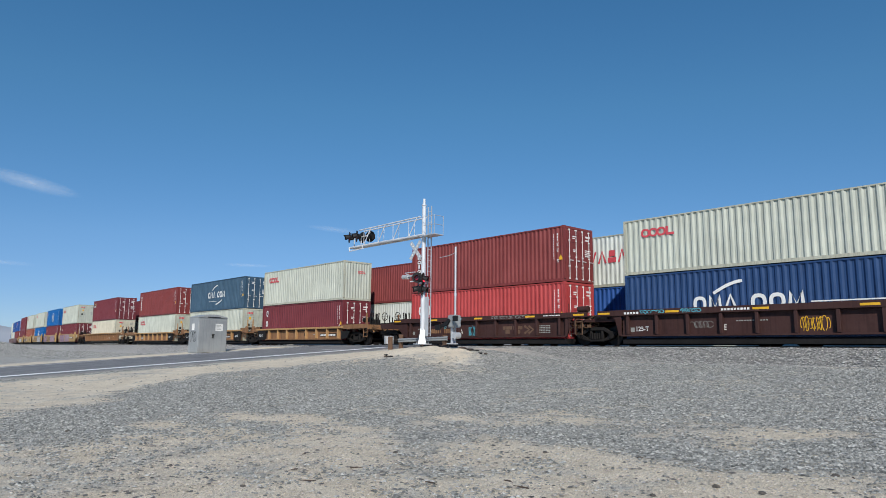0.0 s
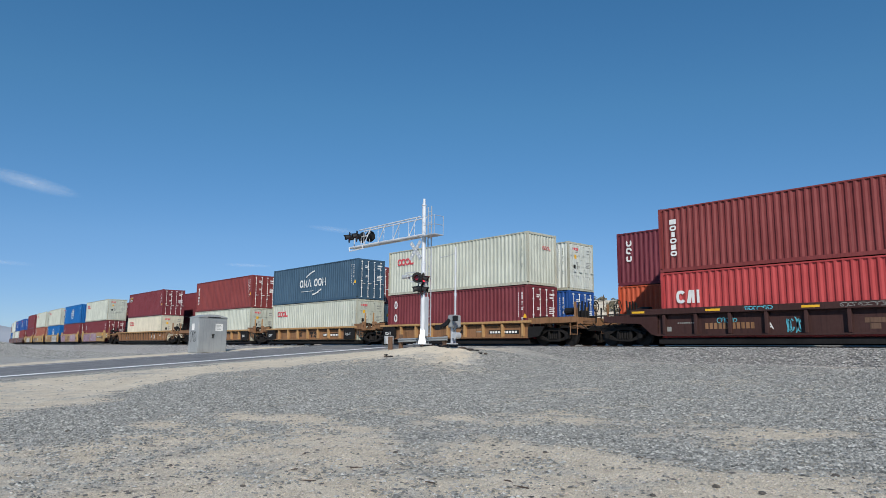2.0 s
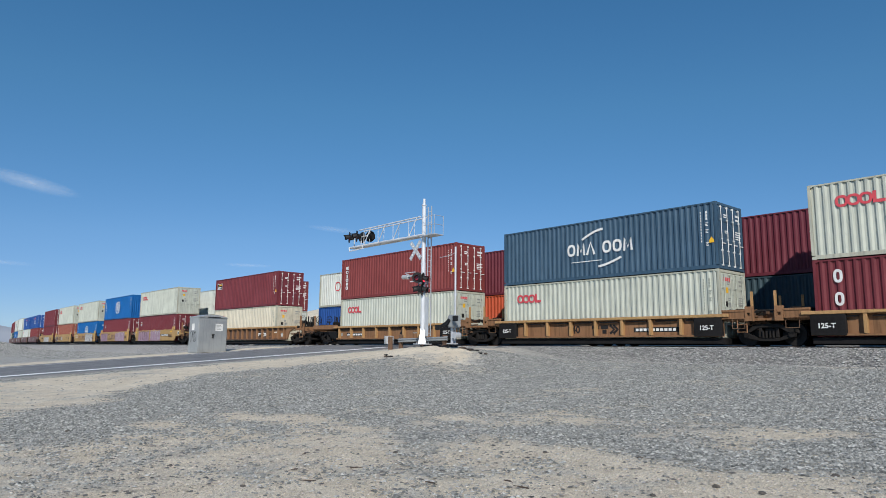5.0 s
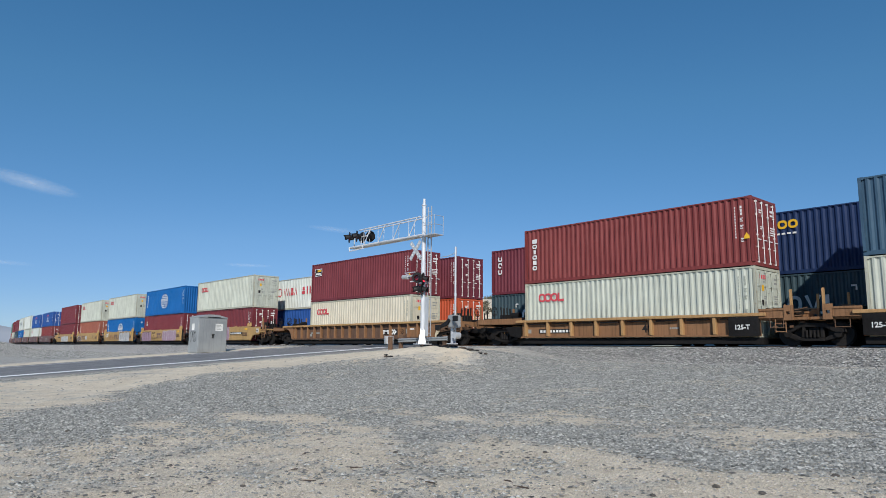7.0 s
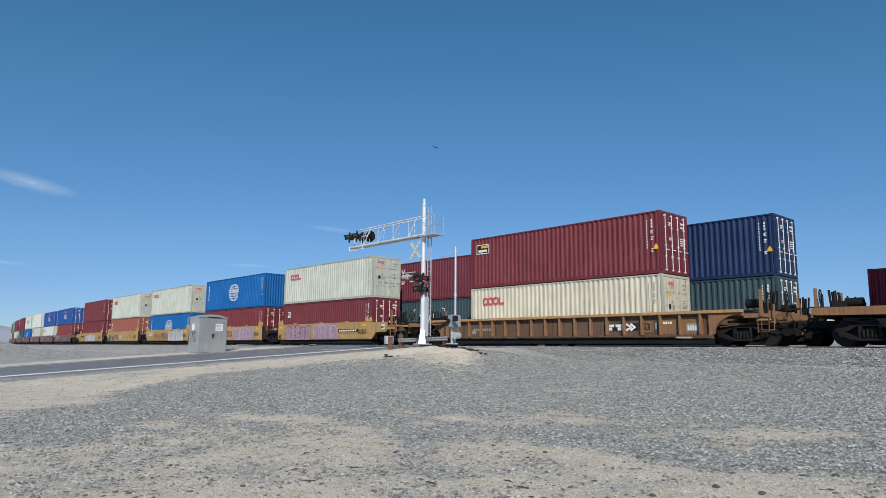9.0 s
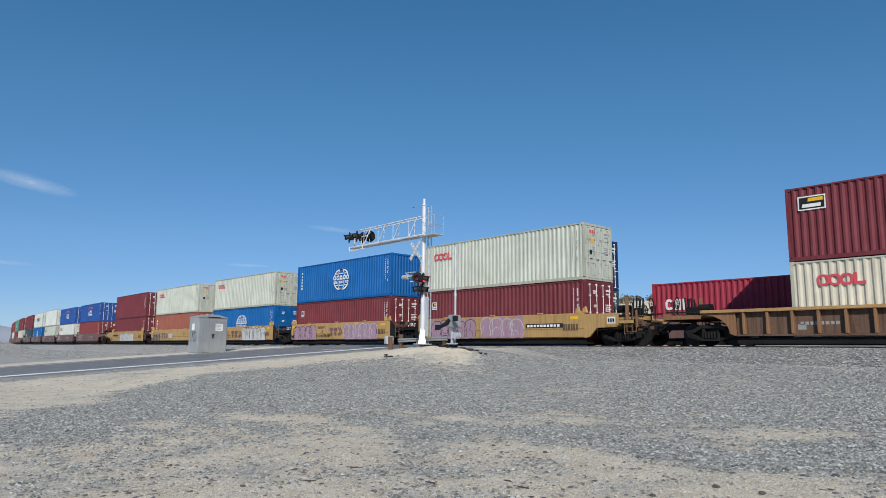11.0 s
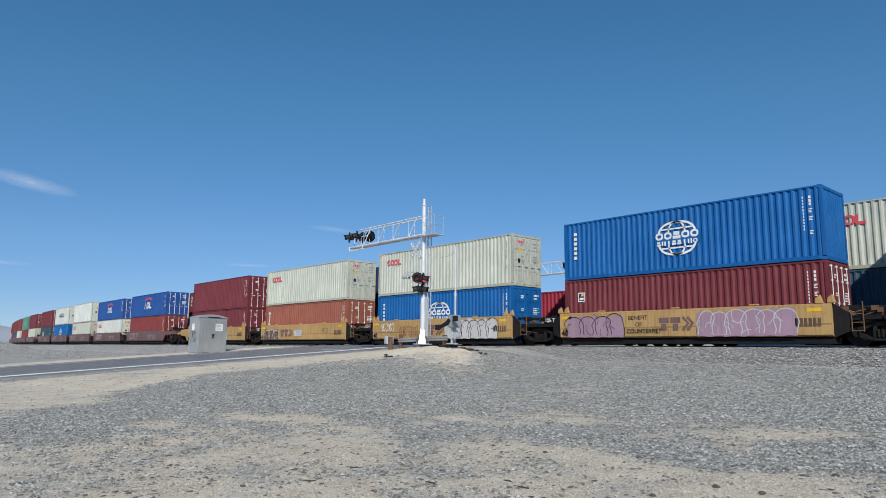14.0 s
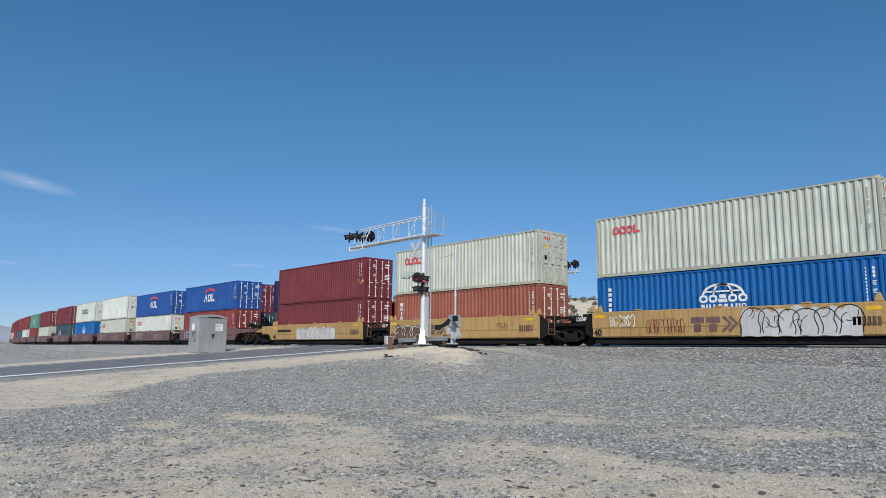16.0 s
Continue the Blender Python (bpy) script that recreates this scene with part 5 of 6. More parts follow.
        bars_on(car, 6.1, 6.55, 0.95, 0.10, 4, "mark_white", -1.318)
        bars_on(car, 5.70, 5.82, 0.72, 0.30, 1, "mark_grey", -1.318)
        lettering("capacity_mark", "53", 0.42, 5.05, -1.316, 0.70, black, car, 0.012)
        plate_on(car, 7.2, 7.75, 0.62, 0.95, "mark_grey", -1.3145, "data_panel")
        bars_on(car, 7.25, 7.7, 0.66, 0.2, 4, "mark_white", -1.318)
        bars_on(car, -5.8, -4.4, 0.80, 0.12, 8, "mark_grey", -1.314)
        for xx, ln in ((-6.0, 2.6), (-1.5, 1.2), (5.2, 2.4)):
            plate_on(car, xx, xx + ln, top - 0.10, top - 0.03, "yellow_car", -1.535, "yellow_touch_up")
    elif kind == "maroon":
        tag_paint(car, kind, -5.0, -2.0, 0.6, 1.3, "silver", 31, 6, 0.05)
        tag_paint(car, kind, 1.5, 4.0, 0.5, 1.1, "mark_grey", 33, 5, 0.05)
    if kind != "yellow" and kind != "maroon":
        plate_on(car, -5.9, -5.6, 0.62, 0.82, "mark_grey", -1.314, "data_panel")


# ---- crossing signals and trackside things ----
NEAR_SCALE = 0.85
SHUTTERS = []      # added shutter glass, 1 or 2: the two lamps of a pair flash in turn


def beside(x, y, z, turn=0):
    """A pose on the near verge, for things built at 1 / 0.85 of their size."""
    return pose(x * NEAR_SCALE, y * NEAR_SCALE, EYE_Z + (z - EYE_Z) * NEAR_SCALE, 0, 0, turn) @ Matrix.Diagonal((NEAR_SCALE, NEAR_SCALE, NEAR_SCALE, 1))


def crossing_signal(x, y, z0, top, arm, words, lit, near=True):
    """A cantilever signal: mast, truss arm over the road, flashers, crossed boards, ladder. arm: its reach along x."""
    ob = new("crossing_signal", None)
    tagged(ob, words, "crossing signal")
    ob.matrix_basis = beside(x, y, z0) if near else pose(x, y, z0)
    A = P["alu"]
    H = top - z0
    bm = bmesh.new()
    rod(bm, (0, 0, 0.12), (0, 0, H * 0.55), 0.13, 20)
    rod(bm, (0, 0, H * 0.55), (0, 0, H * 0.955), 0.115, 20)
    rod(bm, (0, 0, H * 0.955), (0, 0, H), 0.075, 16)
    for zz in (H * 0.55, H * 0.72, H * 0.955):
        rod(bm, (0, 0, zz - 0.03), (0, 0, zz + 0.03), 0.15, 20)
    part("mast", bm, A, ob, "bright aluminium mast", smooth=False)
    bm = bmesh.new()
    for a in range(4):
        c, s = math.cos(a * math.pi / 2 + 0.78), math.sin(a * math.pi / 2 + 0.78)
        vs = [bm.verts.new(v) for v in ((0.08 * c - 0.10 * s, 0.08 * s + 0.10 * c, 0.9), (0.08 * c + 0.10 * s, 0.08 * s - 0.10 * c, 0.9), (0.34 * c + 0.2 * s, 0.34 * s - 0.2 * c, 0.05), (0.34 * c - 0.2 * s, 0.34 * s + 0.2 * c, 0.05))]
        bm.faces.new(vs)
        rod(bm, (0.3 * c, 0.3 * s, 0), (0.3 * c, 0.3 * s, 0.14), 0.025, 6)
    box(bm, -0.36, -0.36, 0.0, 0.36, 0.36, 0.05)
    part("base_flange", bm, P["galv"], ob)
    zl, zu = 6.08 - z0 if near else 6.9, 7.12 - z0 if near else 7.9
    d = math.copysign(1, arm)
    L = abs(arm)
    for yy in (-0.22, 0.22):
        bm = bmesh.new()
        rod(bm, (-0.3 * d, yy, zl), (d * L, yy, zl), 0.045, 10)
        part("lower_chord", bm, A, ob)
        bm = bmesh.new()
        rod(bm, (0.05 * d, yy, zu), (d * (L - 1.0), yy, zu - 0.05), 0.04, 10)
        part("upper_chord", bm, A, ob)
        for i in range(4):
            u0, u1 = 0.35 + i * (L - 1.6) / 3.7, 0.35 + (i + 0.5) * (L - 1.6) / 3.7
            bm = bmesh.new()
            if yy < 0:
                rod(bm, (d * u0, yy, zu), (d * u1, yy, zl), 0.026, 8)
            rod(bm, (d * u1, yy, zl), (d * u1 * 1.0, yy, zu - 0.02), 0.018, 8)
            part("diagonal_brace", bm, A, ob)
    bm = bmesh.new()
    box(bm, min(0.2 * d, d * L), -0.27, zl - 0.07, max(0.2 * d, d * L), 0.27, zl - 0.04)
    part("walkway_grating", bm, P["galv"], ob)
    bm = bmesh.new()
    for px, pz in ((d * (L - 0.1), zl - 0.2), (d * (L - 1.5), zl - 0.2)):
        rod(bm, (px, -0.3, zl), (px, -0.3, pz - 0.05), 0.03, 8)
    rod(bm, (d * (L - 0.1), -0.3, zl - 0.25), (d * (L - 1.6), -0.3, zl - 0.22), 0.03, 8)
    part("lamp_bracket", bm, A, ob)

    def flasher(px, py, pz, turn, on, name="flasher", big=1.18):
        bm = bmesh.new()
        bmesh.ops.create_cone(bm, cap_ends=True, segments=28, radius1=0.30, radius2=0.30, depth=0.02, matrix=pose(0, 0, 0, 90, 0, 0))
        f = part(name, bm, P["black"], ob, "black round background with hooded lamp", m=pose(px, py, pz, 0, 0, turn) @ Matrix.Diagonal((big, big, big, 1)))
        bm = bmesh.new()
        rod(bm, (0, 0.02, 0), (0, 0.22, 0), 0.16, 16, 0.12)
        part("lamp_housing", bm, P["black"], f)
        bm = bmesh.new()
        n, r = 14, 0.165
        ring0, ring1 = [], []
        for i in range(n + 1):
            a = radians(-25 + 230 * i / n)
            ring0.append(bm.verts.new((r * math.cos(a), -0.015, r * math.sin(a))))
            ring1.append(bm.verts.new((r * math.cos(a), -0.34 + 0.12 * abs(math.cos(a)), r * math.sin(a) - 0.05)))
        for i in range(n):
            bm.faces.new((ring0[i], ring0[i + 1], ring1[i + 1], ring1[i]))
        h = part("hood", bm, P["black"], f)
        sol = h.modifiers.new("thick", "SOLIDIFY")
        sol.thickness = 0.008
        bm = bmesh.new()
        bmesh.ops.create_uvsphere(bm, u_segments=20, v_segments=10, radius=0.145, matrix=Matrix.Diagonal((1, 0.25, 1, 1)))
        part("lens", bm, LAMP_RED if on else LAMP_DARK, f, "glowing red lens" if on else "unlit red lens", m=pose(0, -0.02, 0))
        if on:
            # added dark glass imitates switching off: swings up under the hood and down again, once a second
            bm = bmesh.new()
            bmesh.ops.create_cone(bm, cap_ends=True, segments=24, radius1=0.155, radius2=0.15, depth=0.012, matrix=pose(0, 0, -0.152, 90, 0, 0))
            SHUTTERS.append((part("shutter", bm, LAMP_DARK, f, "added dark red shutter imitating an unlit lamp", m=pose(0, -0.068, 0.147)), on))
        return f

    for k, on in ((L - 0.15, False), (L - 0.95, False)):
        flasher(d * k, -0.35, zl + 0.62, -24, on)
    flasher(d * (L - 1.45), 0.32, zl + 0.62, 200, False)
    flasher(d * (L - 0.55), 0.36, zl + 0.66, 180, False)
    bm = bmesh.new()
    rod(bm, (d * (L - 0.05), 0, zl + 0.62), (d * (L - 1.6), 0, zl + 0.62), 0.04, 8)
    for k in (0.2, 0.95):
        rod(bm, (d * (L - k), 0, zl), (d * (L - k), 0, zl + 0.62), 0.035, 8)
    part("lamp_crossarm", bm, A, ob)
    # crossed boards
    for i, a in enumerate((48, -48)):
        bm = bmesh.new()
        box(bm, -0.66, -0.012, -0.115, 0.66, 0.012, 0.115)
        part("crossed_board", bm, P["galv"], ob, "bare metal back of a crossing board", m=pose(-0.50 if near else 0, -0.16 - 0.03 * i, 5.25 - z0, 0, a, 0))
        if near:
            # white squares drawn in place of the board's perforations
            bm = bmesh.new()
            for k in range(6):
                box(bm, -0.60 + k * 0.21, -0.017, -0.05, -0.50 + k * 0.21, -0.0125, 0.05)
            part("board_rivets", bm, P["mark_white"], ob, m=pose(-0.50, -0.16 - 0.03 * i, 5.25 - z0, 0, a, 0))
    # flashers on the mast
    zf = 3.52 - z0
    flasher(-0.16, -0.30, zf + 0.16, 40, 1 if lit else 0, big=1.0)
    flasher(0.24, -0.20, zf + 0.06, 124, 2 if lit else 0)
    flasher(-0.42, 0.0, zf - 0.46, -35, False)
    flasher(0.10, -0.12, zf - 0.52, 120, False)
    bm = bmesh.new()
    rod(bm, (-1.0, -0.1, zf), (0.35, -0.1, zf), 0.04, 8)
    box(bm, -0.16, -0.2, zf - 0.18, 0.16, 0.12, zf + 0.2)
    rod(bm, (-0.45, 0, zf + 0.35), (-0.05, 0, zf + 0.35), 0.05, 8)
    part("flasher_crossarm", bm, A, ob)
    bm = bmesh.new()
    rod(bm, (-1.66, -0.1, zf + 0.30), (-1.34, -0.1, zf + 0.30), 0.13, 14, 0.10)
    rod(bm, (-1.3, -0.1, zf + 0.30), (-1.18, -0.1, zf + 0.30), 0.15, 14)
    rod(bm, (-1.2, -0.1, zf + 0.30), (-0.7, -0.1, zf + 0.34), 0.05, 8)
    box(bm, -1.5, -0.12, zf + 0.5, -0.6, -0.06, zf + 0.55)
    part("warning_bell", bm, P["galv"], ob, "grey metal warning bell on a bracket")
    # ladder and landing
    for px in (0.15, 0.43):
        bm = bmesh.new()
        box(bm, px - 0.02, 0.16, 0.45, px + 0.02, 0.21, H - 0.45)
        part("ladder_rail", bm, P["galv"], ob)
    bm0 = bmesh.new()
    rod(bm0, (0.15, 0.185, 0), (0.43, 0.185, 0), 0.013, 6)
    me = mesh_of("ladder_rung", bm0)
    for i in range(23):
        put("ladder_rung", me, P["galv"], ob, pose(0, 0, 0.6 + i * 0.31))
    bm = bmesh.new()
    box(bm, 0.14, 0.0, 0.45, 0.46, 0.02, 2.6)
    part("ladder_guard", bm, P["galv"], ob, "grey sheet guard over the lower ladder")
    bm = bmesh.new()
    box(bm, 0.15, -0.35, zl - 0.12, 1.3, 0.35, zl - 0.08)
    part("landing", bm, P["galv"], ob)
    bm = bmesh.new()
    for px, py in ((1.25, -0.33), (1.25, 0.33), (0.75, -0.33)):
        rod(bm, (px, py, zl - 0.1), (px, py, zl + 0.95), 0.018, 6)
    for zz in (zl + 0.45, zl + 0.95):
        rod(bm, (0.2, -0.33, zz), (1.25, -0.33, zz), 0.016, 6)
        rod(bm, (1.25, -0.33, zz), (1.25, 0.33, zz), 0.016, 6)
    part("landing_rail", bm, P["galv"], ob)
    return ob


crossing_signal(-28.45, 24.3, 0.0, 8.16, -7.0, "aluminium cantilever crossing signal with red lamps flashing in turn", True)
crossing_signal(-41.1, 46.0, -0.62, 8.5, 7.2, "aluminium cantilever crossing signal across the tracks", False, False)


def gate_mechanism():
    ob = new("gate_mechanism", None)
    tagged(ob, "grey crossing gate machine with counterweights beside a thin pole", "crossing gate")
    ob.matrix_basis = beside(-26.05, 24.3, 0.02)
    bm = bmesh.new()
    box(bm, -0.22, -0.2, 0.0, 0.22, 0.2, 0.06)
    rod(bm, (0, 0, 0.05), (0, 0, 1.0), 0.09, 14)
    part("pedestal", bm, P["galv"], ob)
    bm = bmesh.new()
    box(bm, -0.08, -0.30, 0.86, 0.40, 0.26, 1.52)
    bevel(bm, 0.05, 2)
    part("machine_case", bm, P["case"], ob)
    bm = bmesh.new()
    prism(bm, [(-0.66, 0.92), (-0.58, 0.80), (0.02, 0.98), (0.22, 1.22), (0.12, 1.32), (-0.10, 1.16)], -0.42, -0.34)
    part("support_arm", bm, P["black"], ob, "dark counterweight arm")
    bm = bmesh.new()
    for x, z in ((-0.62, 0.86), (0.72, 1.30)):
        box(bm, x - 0.2, -0.5, z - 0.13, x + 0.2, -0.43, z + 0.15)
    bevel(bm, 0.02)
    part("counterweight", bm, P["black"], ob, "dark iron counterweight")
    bm = bmesh.new()
    rod(bm, (0.42, -0.25, 0.45), (0.42, 0.1, 0.45), 0.16, 16)
    part("junction_drum", bm, P["galv"], ob)
    ob2 = new("antenna_pole", None)
    tagged(ob2, "thin grey metal pole with a short bracket", "pole")
    ob2.matrix_basis = beside(-26.1, 24.55, 0.0)
    bm = bmesh.new()
    rod(bm, (0, 0, 0), (0, 0, 5.2), 0.055, 12)
    rod(bm, (0, 0, 2.55), (0, 0, 2.7), 0.075, 12)
    part("shaft", bm, P["galv"], ob2)
    bm = bmesh.new()
    rod(bm, (0, 0, 4.9), (-0.45, -0.05, 4.76), 0.02, 8)
    rod(bm, (-0.45, -0.05, 4.76), (-1.15, -0.1, 4.72), 0.02, 8)
    part("bracket", bm, P["galv"], ob2)


gate_mechanism()


def guard_rail():
    ob = new("guard_rail", None)
    tagged(ob, "galvanized beam guard rail on wooden posts by the crossing", "guard rail")
    ob.matrix_basis = pose(-31.3, 24.6, -0.34)
    prof = [(0.0, 0.04), (0.05, 0.07), (0.05, 0.11), (0.0, 0.15), (0.05, 0.18), (0.05, 0.23), (0.0, 0.26)]
    bm = bmesh.new()
    for x0, x1 in ((0.35, 4.6),):
        a = [bm.verts.new((x0, -y, z + 0.42)) for y, z in prof]
        b = [bm.verts.new((x1, -y, z + 0.52)) for y, z in prof]
        for i in range(len(prof) - 1):
            bm.faces.new((a[i], b[i], b[i + 1], a[i + 1]))
    r = part("beam", bm, P["case"], ob)
    sol = r.modifiers.new("thick", "SOLIDIFY")
    sol.thickness = 0.006
    bm = bmesh.new()
    n = 10
    lo, hi = [], []
    for i in range(n + 1):
        a = radians(-80 + 200 * i / n)
        lo.append(bm.verts.new((-0.22 + 0.27 * math.cos(a) * -1, -0.25 + 0.27 * math.sin(a), 0.36)))
        hi.append(bm.verts.new((-0.22 + 0.27 * math.cos(a) * -1, -0.25 + 0.27 * math.sin(a), 0.84)))
    for i in range(n):
        bm.faces.new((lo[i], lo[i + 1], hi[i + 1], hi[i]))
    e = part("end_terminal", bm, P["galv"], ob, "rounded galvanized end piece")
    sol = e.modifiers.new("thick", "SOLIDIFY")
    sol.thickness = 0.008
    for x, y, h in ((0.05, -0.35, 0.80), (0.42, 0.14, 0.92), (2.3, 0.14, 0.86), (4.2, 0.14, 0.86)):
        bm = bmesh.new()
        box(bm, x - 0.1, y - 0.1, -0.4, x + 0.1, y + 0.1, h)
        bevel(bm, 0.012)
        part("post", bm, P["post_wood"], ob, "weathered brown timber post")


guard_rail()


def signal_cabinet():
    ob = new("signal_cabinet", None)
    tagged(ob, "grey metal railway signal bungalow with a shallow gabled roof", "signal cabinet")
    ob.matrix_basis = pose(-46.15, 19.75, -0.62, 0, 0, 98) @ Matrix.Diagonal((0.94, 0.94, 0.98, 1))
    w, d, h = 2.35, 1.25, 2.42
    bm = bmesh.new()
    box(bm, -w / 2, -d / 2, 0.0, w / 2, d / 2, h)
    bevel(bm, 0.015)
    part("housing", bm, P["case"], ob)
    bm = bmesh.new()
    prism(bm, [(-w / 2 - 0.02, h + 0.005), (w / 2 + 0.02, h + 0.005), (w / 2 + 0.02, h + 0.06), (0.35, h + 0.24), (-0.35, h + 0.24), (-w / 2 - 0.02, h + 0.06)], -d / 2 - 0.04, d / 2 + 0.04)
    part("roof", bm, P["case"], ob)
    bm = bmesh.new()
    box(bm, -w / 2 + 0.06, -d / 2 - 0.03, 0.12, w / 2 - 0.06, -d / 2 - 0.004, h - 0.12)
    bevel(bm, 0.008)
    dr = part("door", bm, P["case"], ob)
    bm = bmesh.new()
    box(bm, -0.05, -d / 2 - 0.085, 1.02, 0.03, -d / 2 - 0.032, 1.28)
    box(bm, -0.12, -d / 2 - 0.10, 1.22, 0.12, -d / 2 - 0.086, 1.27)
    part("handle", bm, P["black"], dr)
    bm = bmesh.new()
    box(bm, 0.18, -d / 2 - 0.036, 1.52, 0.80, -d / 2 - 0.032, 2.02)
    pl = part("notice", bm, P["mark_white"], dr, "white paper notice")
    bm = bmesh.new()
    for i in range(4):
        flat(bm, 0.26, 1.62 + i * 0.09, 0.26 + (0.4, 0.3, 0.44, 0.36)[i], 1.65 + i * 0.09)
    tagged(part("notice_bars", bm, P["mark_grey"], pl, m=pose(0, -d / 2 - 0.039, 0)), kind="stuff")
    bm = bmesh.new()
    box(bm, -0.5, -d / 2 - 0.05, h + 0.02, 0.55, -d / 2 - 0.034, h + 0.07)
    part("vent", bm, P["black"], ob)
    bm = bmesh.new()
    scribble(bm, -0.4, 0.35, 0.7, 1.5, 3, 0.035, 5)
    part("graffiti_tag", bm, P["mark_black"], ob, m=pose(-w / 2 - 0.004, 0, 0, 0, 0, -90))
    bm = bmesh.new()
    flat(bm, -0.25, 1.55, 0.1, 2.0)
    part("side_notice", bm, P["mark_white"], ob, m=pose(-w / 2 - 0.004, 0, 0, 0, 0, -90))
    for x in (-w / 2 + 0.2, w / 2 - 0.2):
        bm = bmesh.new()
        box(bm, x - 0.15, -d / 2, -0.35, x + 0.15, d / 2, -0.002)
        part("footing", bm, P["galv"], ob)


signal_cabinet()


def debris():
    rng = random.Random(4)
    for x, y, n in ((-21.3, 21.4, 6), (-24.6, 21.3, 4), (-23.3, 21.3, 9), (-22.5, 21.0, 8), (-24.0, 18.4, 3)):
        for i in range(n):
            ob_x, ob_y = x + rng.uniform(-0.55, 0.55), y + rng.uniform(-0.22, 0.22)
            bm = bmesh.new()
            ln = rng.uniform(0.15, 0.42)
            box(bm, -ln / 2, -0.06, -0.03, ln / 2, 0.06, 0.035)
            bevel(bm, 0.02)
            ob = part("timber_scrap", bm, P["mark_black"] if i % 4 else P["tie"], None, "charred scrap of timber lying on the dirt")
            ob.matrix_basis = pose(ob_x, ob_y, ground_z(ob_x, ob_y) + 0.02, 0, 0, rng.uniform(-60, 60))
            tagged(ob, "", "scrap wood", "scraps by the signal")


debris()


def twigs():
    """Dry sticks and bark flakes on the near silt."""
    rng = random.Random(12)
    for i in range(16):
        dd = rng.uniform(6.0, 9.5)
        a = radians(47.84 + rng.uniform(-34, 34))
        x, y = -dd * math.sin(a), dd * math.cos(a)
        ln = rng.uniform(0.06, 0.22)
        bm = bmesh.new()
        rod(bm, (-ln / 2, 0, 0), (ln * 0.1, 0.01, 0.006), 0.008, 5)
        rod(bm, (ln * 0.1, 0.01, 0.006), (ln / 2, -0.008, 0.0), 0.006, 5, 0.003)
        ob = part("twig", bm, P["tie"], None, "short dry brown twig on the silt")
        ob.matrix_basis = pose(x, y, ground_z(x, y) + 0.008, 0, 0, rng.uniform(-180, 180))
        tagged(ob, "", "twig", "twigs on the silt")


twigs()


def clods():
    """Fist-sized dark clods on the bare silt."""
    rng = random.Random(44)
    for x, y, r in CLODS:
        bm = bmesh.new()
        bmesh.ops.create_icosphere(bm, subdivisions=2, radius=r)
        for v in bm.verts:
            k = 1 + 0.55 * noise.noise(v.co * (1.9 / r) + Vector((x, y, 0)))
            v.co = Vector((v.co.x * k * 1.25, v.co.y * k, v.co.z * k * 0.62))
        ob = part("clod", bm, P["clod"], None, "dark lump of dried earth and gravel on silt")
        ob.matrix_basis = pose(x, y, ground_z(x, y) + r * 0.22, 0, 0, rng.uniform(-180, 180))
        tagged(ob, "", "clod", "clods on the silt")


CLODS = ((-3.34, 6.72, 0.036), (-2.92, 6.79, 0.034), (-3.66, 6.07, 0.03), (-4.73, 7.59, 0.03), (-3.15, 7.95, 0.038), (-5.8, 7.08, 0.032), (-8.58, 3.29, 0.03), (-13.0, 3.22, 0.045), (-6.86, 3.41, 0.026), (-7.35, 5.83, 0.03), (-2.68, 8.04, 0.034))
clods()


def shrub_material():
    m, n, l, b = mat("dusty_shrub_leaves")
    r = ramp(n, l, n.new("ShaderNodeNewGeometry").outputs["Random Per Island"], [(0.0, (0.09, 0.088, 0.06)), (0.6, (0.17, 0.155, 0.105)), (1.0, (0.28, 0.24, 0.175))])
    l.new(r.outputs[0], b.inputs["Base Color"])
    b.inputs["Roughness"].default_value = 0.9
    return m


def shrubs():
    rng = np.random.default_rng(21)
    v, f = [], []
    for _ in range(300):
        x, y = rng.uniform(-150, -44), rng.uniform(88, 122)
        r = rng.uniform(0.3, 1.0)
        z = ground_z(x, y)
        for _k in range(70):
            p = rng.normal(size=3)
            p *= r * (0.35 + 0.65 * rng.random()) / np.linalg.norm(p)
            c = np.array([x, y, z + 0.55 * r]) + p * np.array([1, 1, 0.75])
            if c[2] < z:
                continue
            q = rng.normal(size=(3, 3)) * 0.13 * (0.6 + r)
            k = len(v)
            v += [tuple(c + q[0]), tuple(c + q[1]), tuple(c + q[2])]
            f.append((k, k + 1, k + 2))
    me = bpy.data.meshes.new("desert_shrubs")
    me.from_pydata(v, [], f)
    tagged(put("desert_shrubs", me, shrub_material()), "dusty olive desert shrubs along the low rise", "shrubs", kind="stuff")


shrubs()


def far_poles():
    for x, y, h in ((-34.0, 92.0, 8.2), (-66.5, 97.0, 2.6)):
        ob = new("utility_pole", None)
        z = ground_z(x, y)
        ob.matrix_basis = pose(x, y, z)
        tagged(ob, "slim brown wooden utility pole on the far rise", "utility pole", "far utility poles")
        bm = bmesh.new()
        rod(bm, (0, 0, -0.3), (0, 0, h), 0.10, 8, 0.07)
        part("shaft", bm, P["tie"], ob)


far_poles()


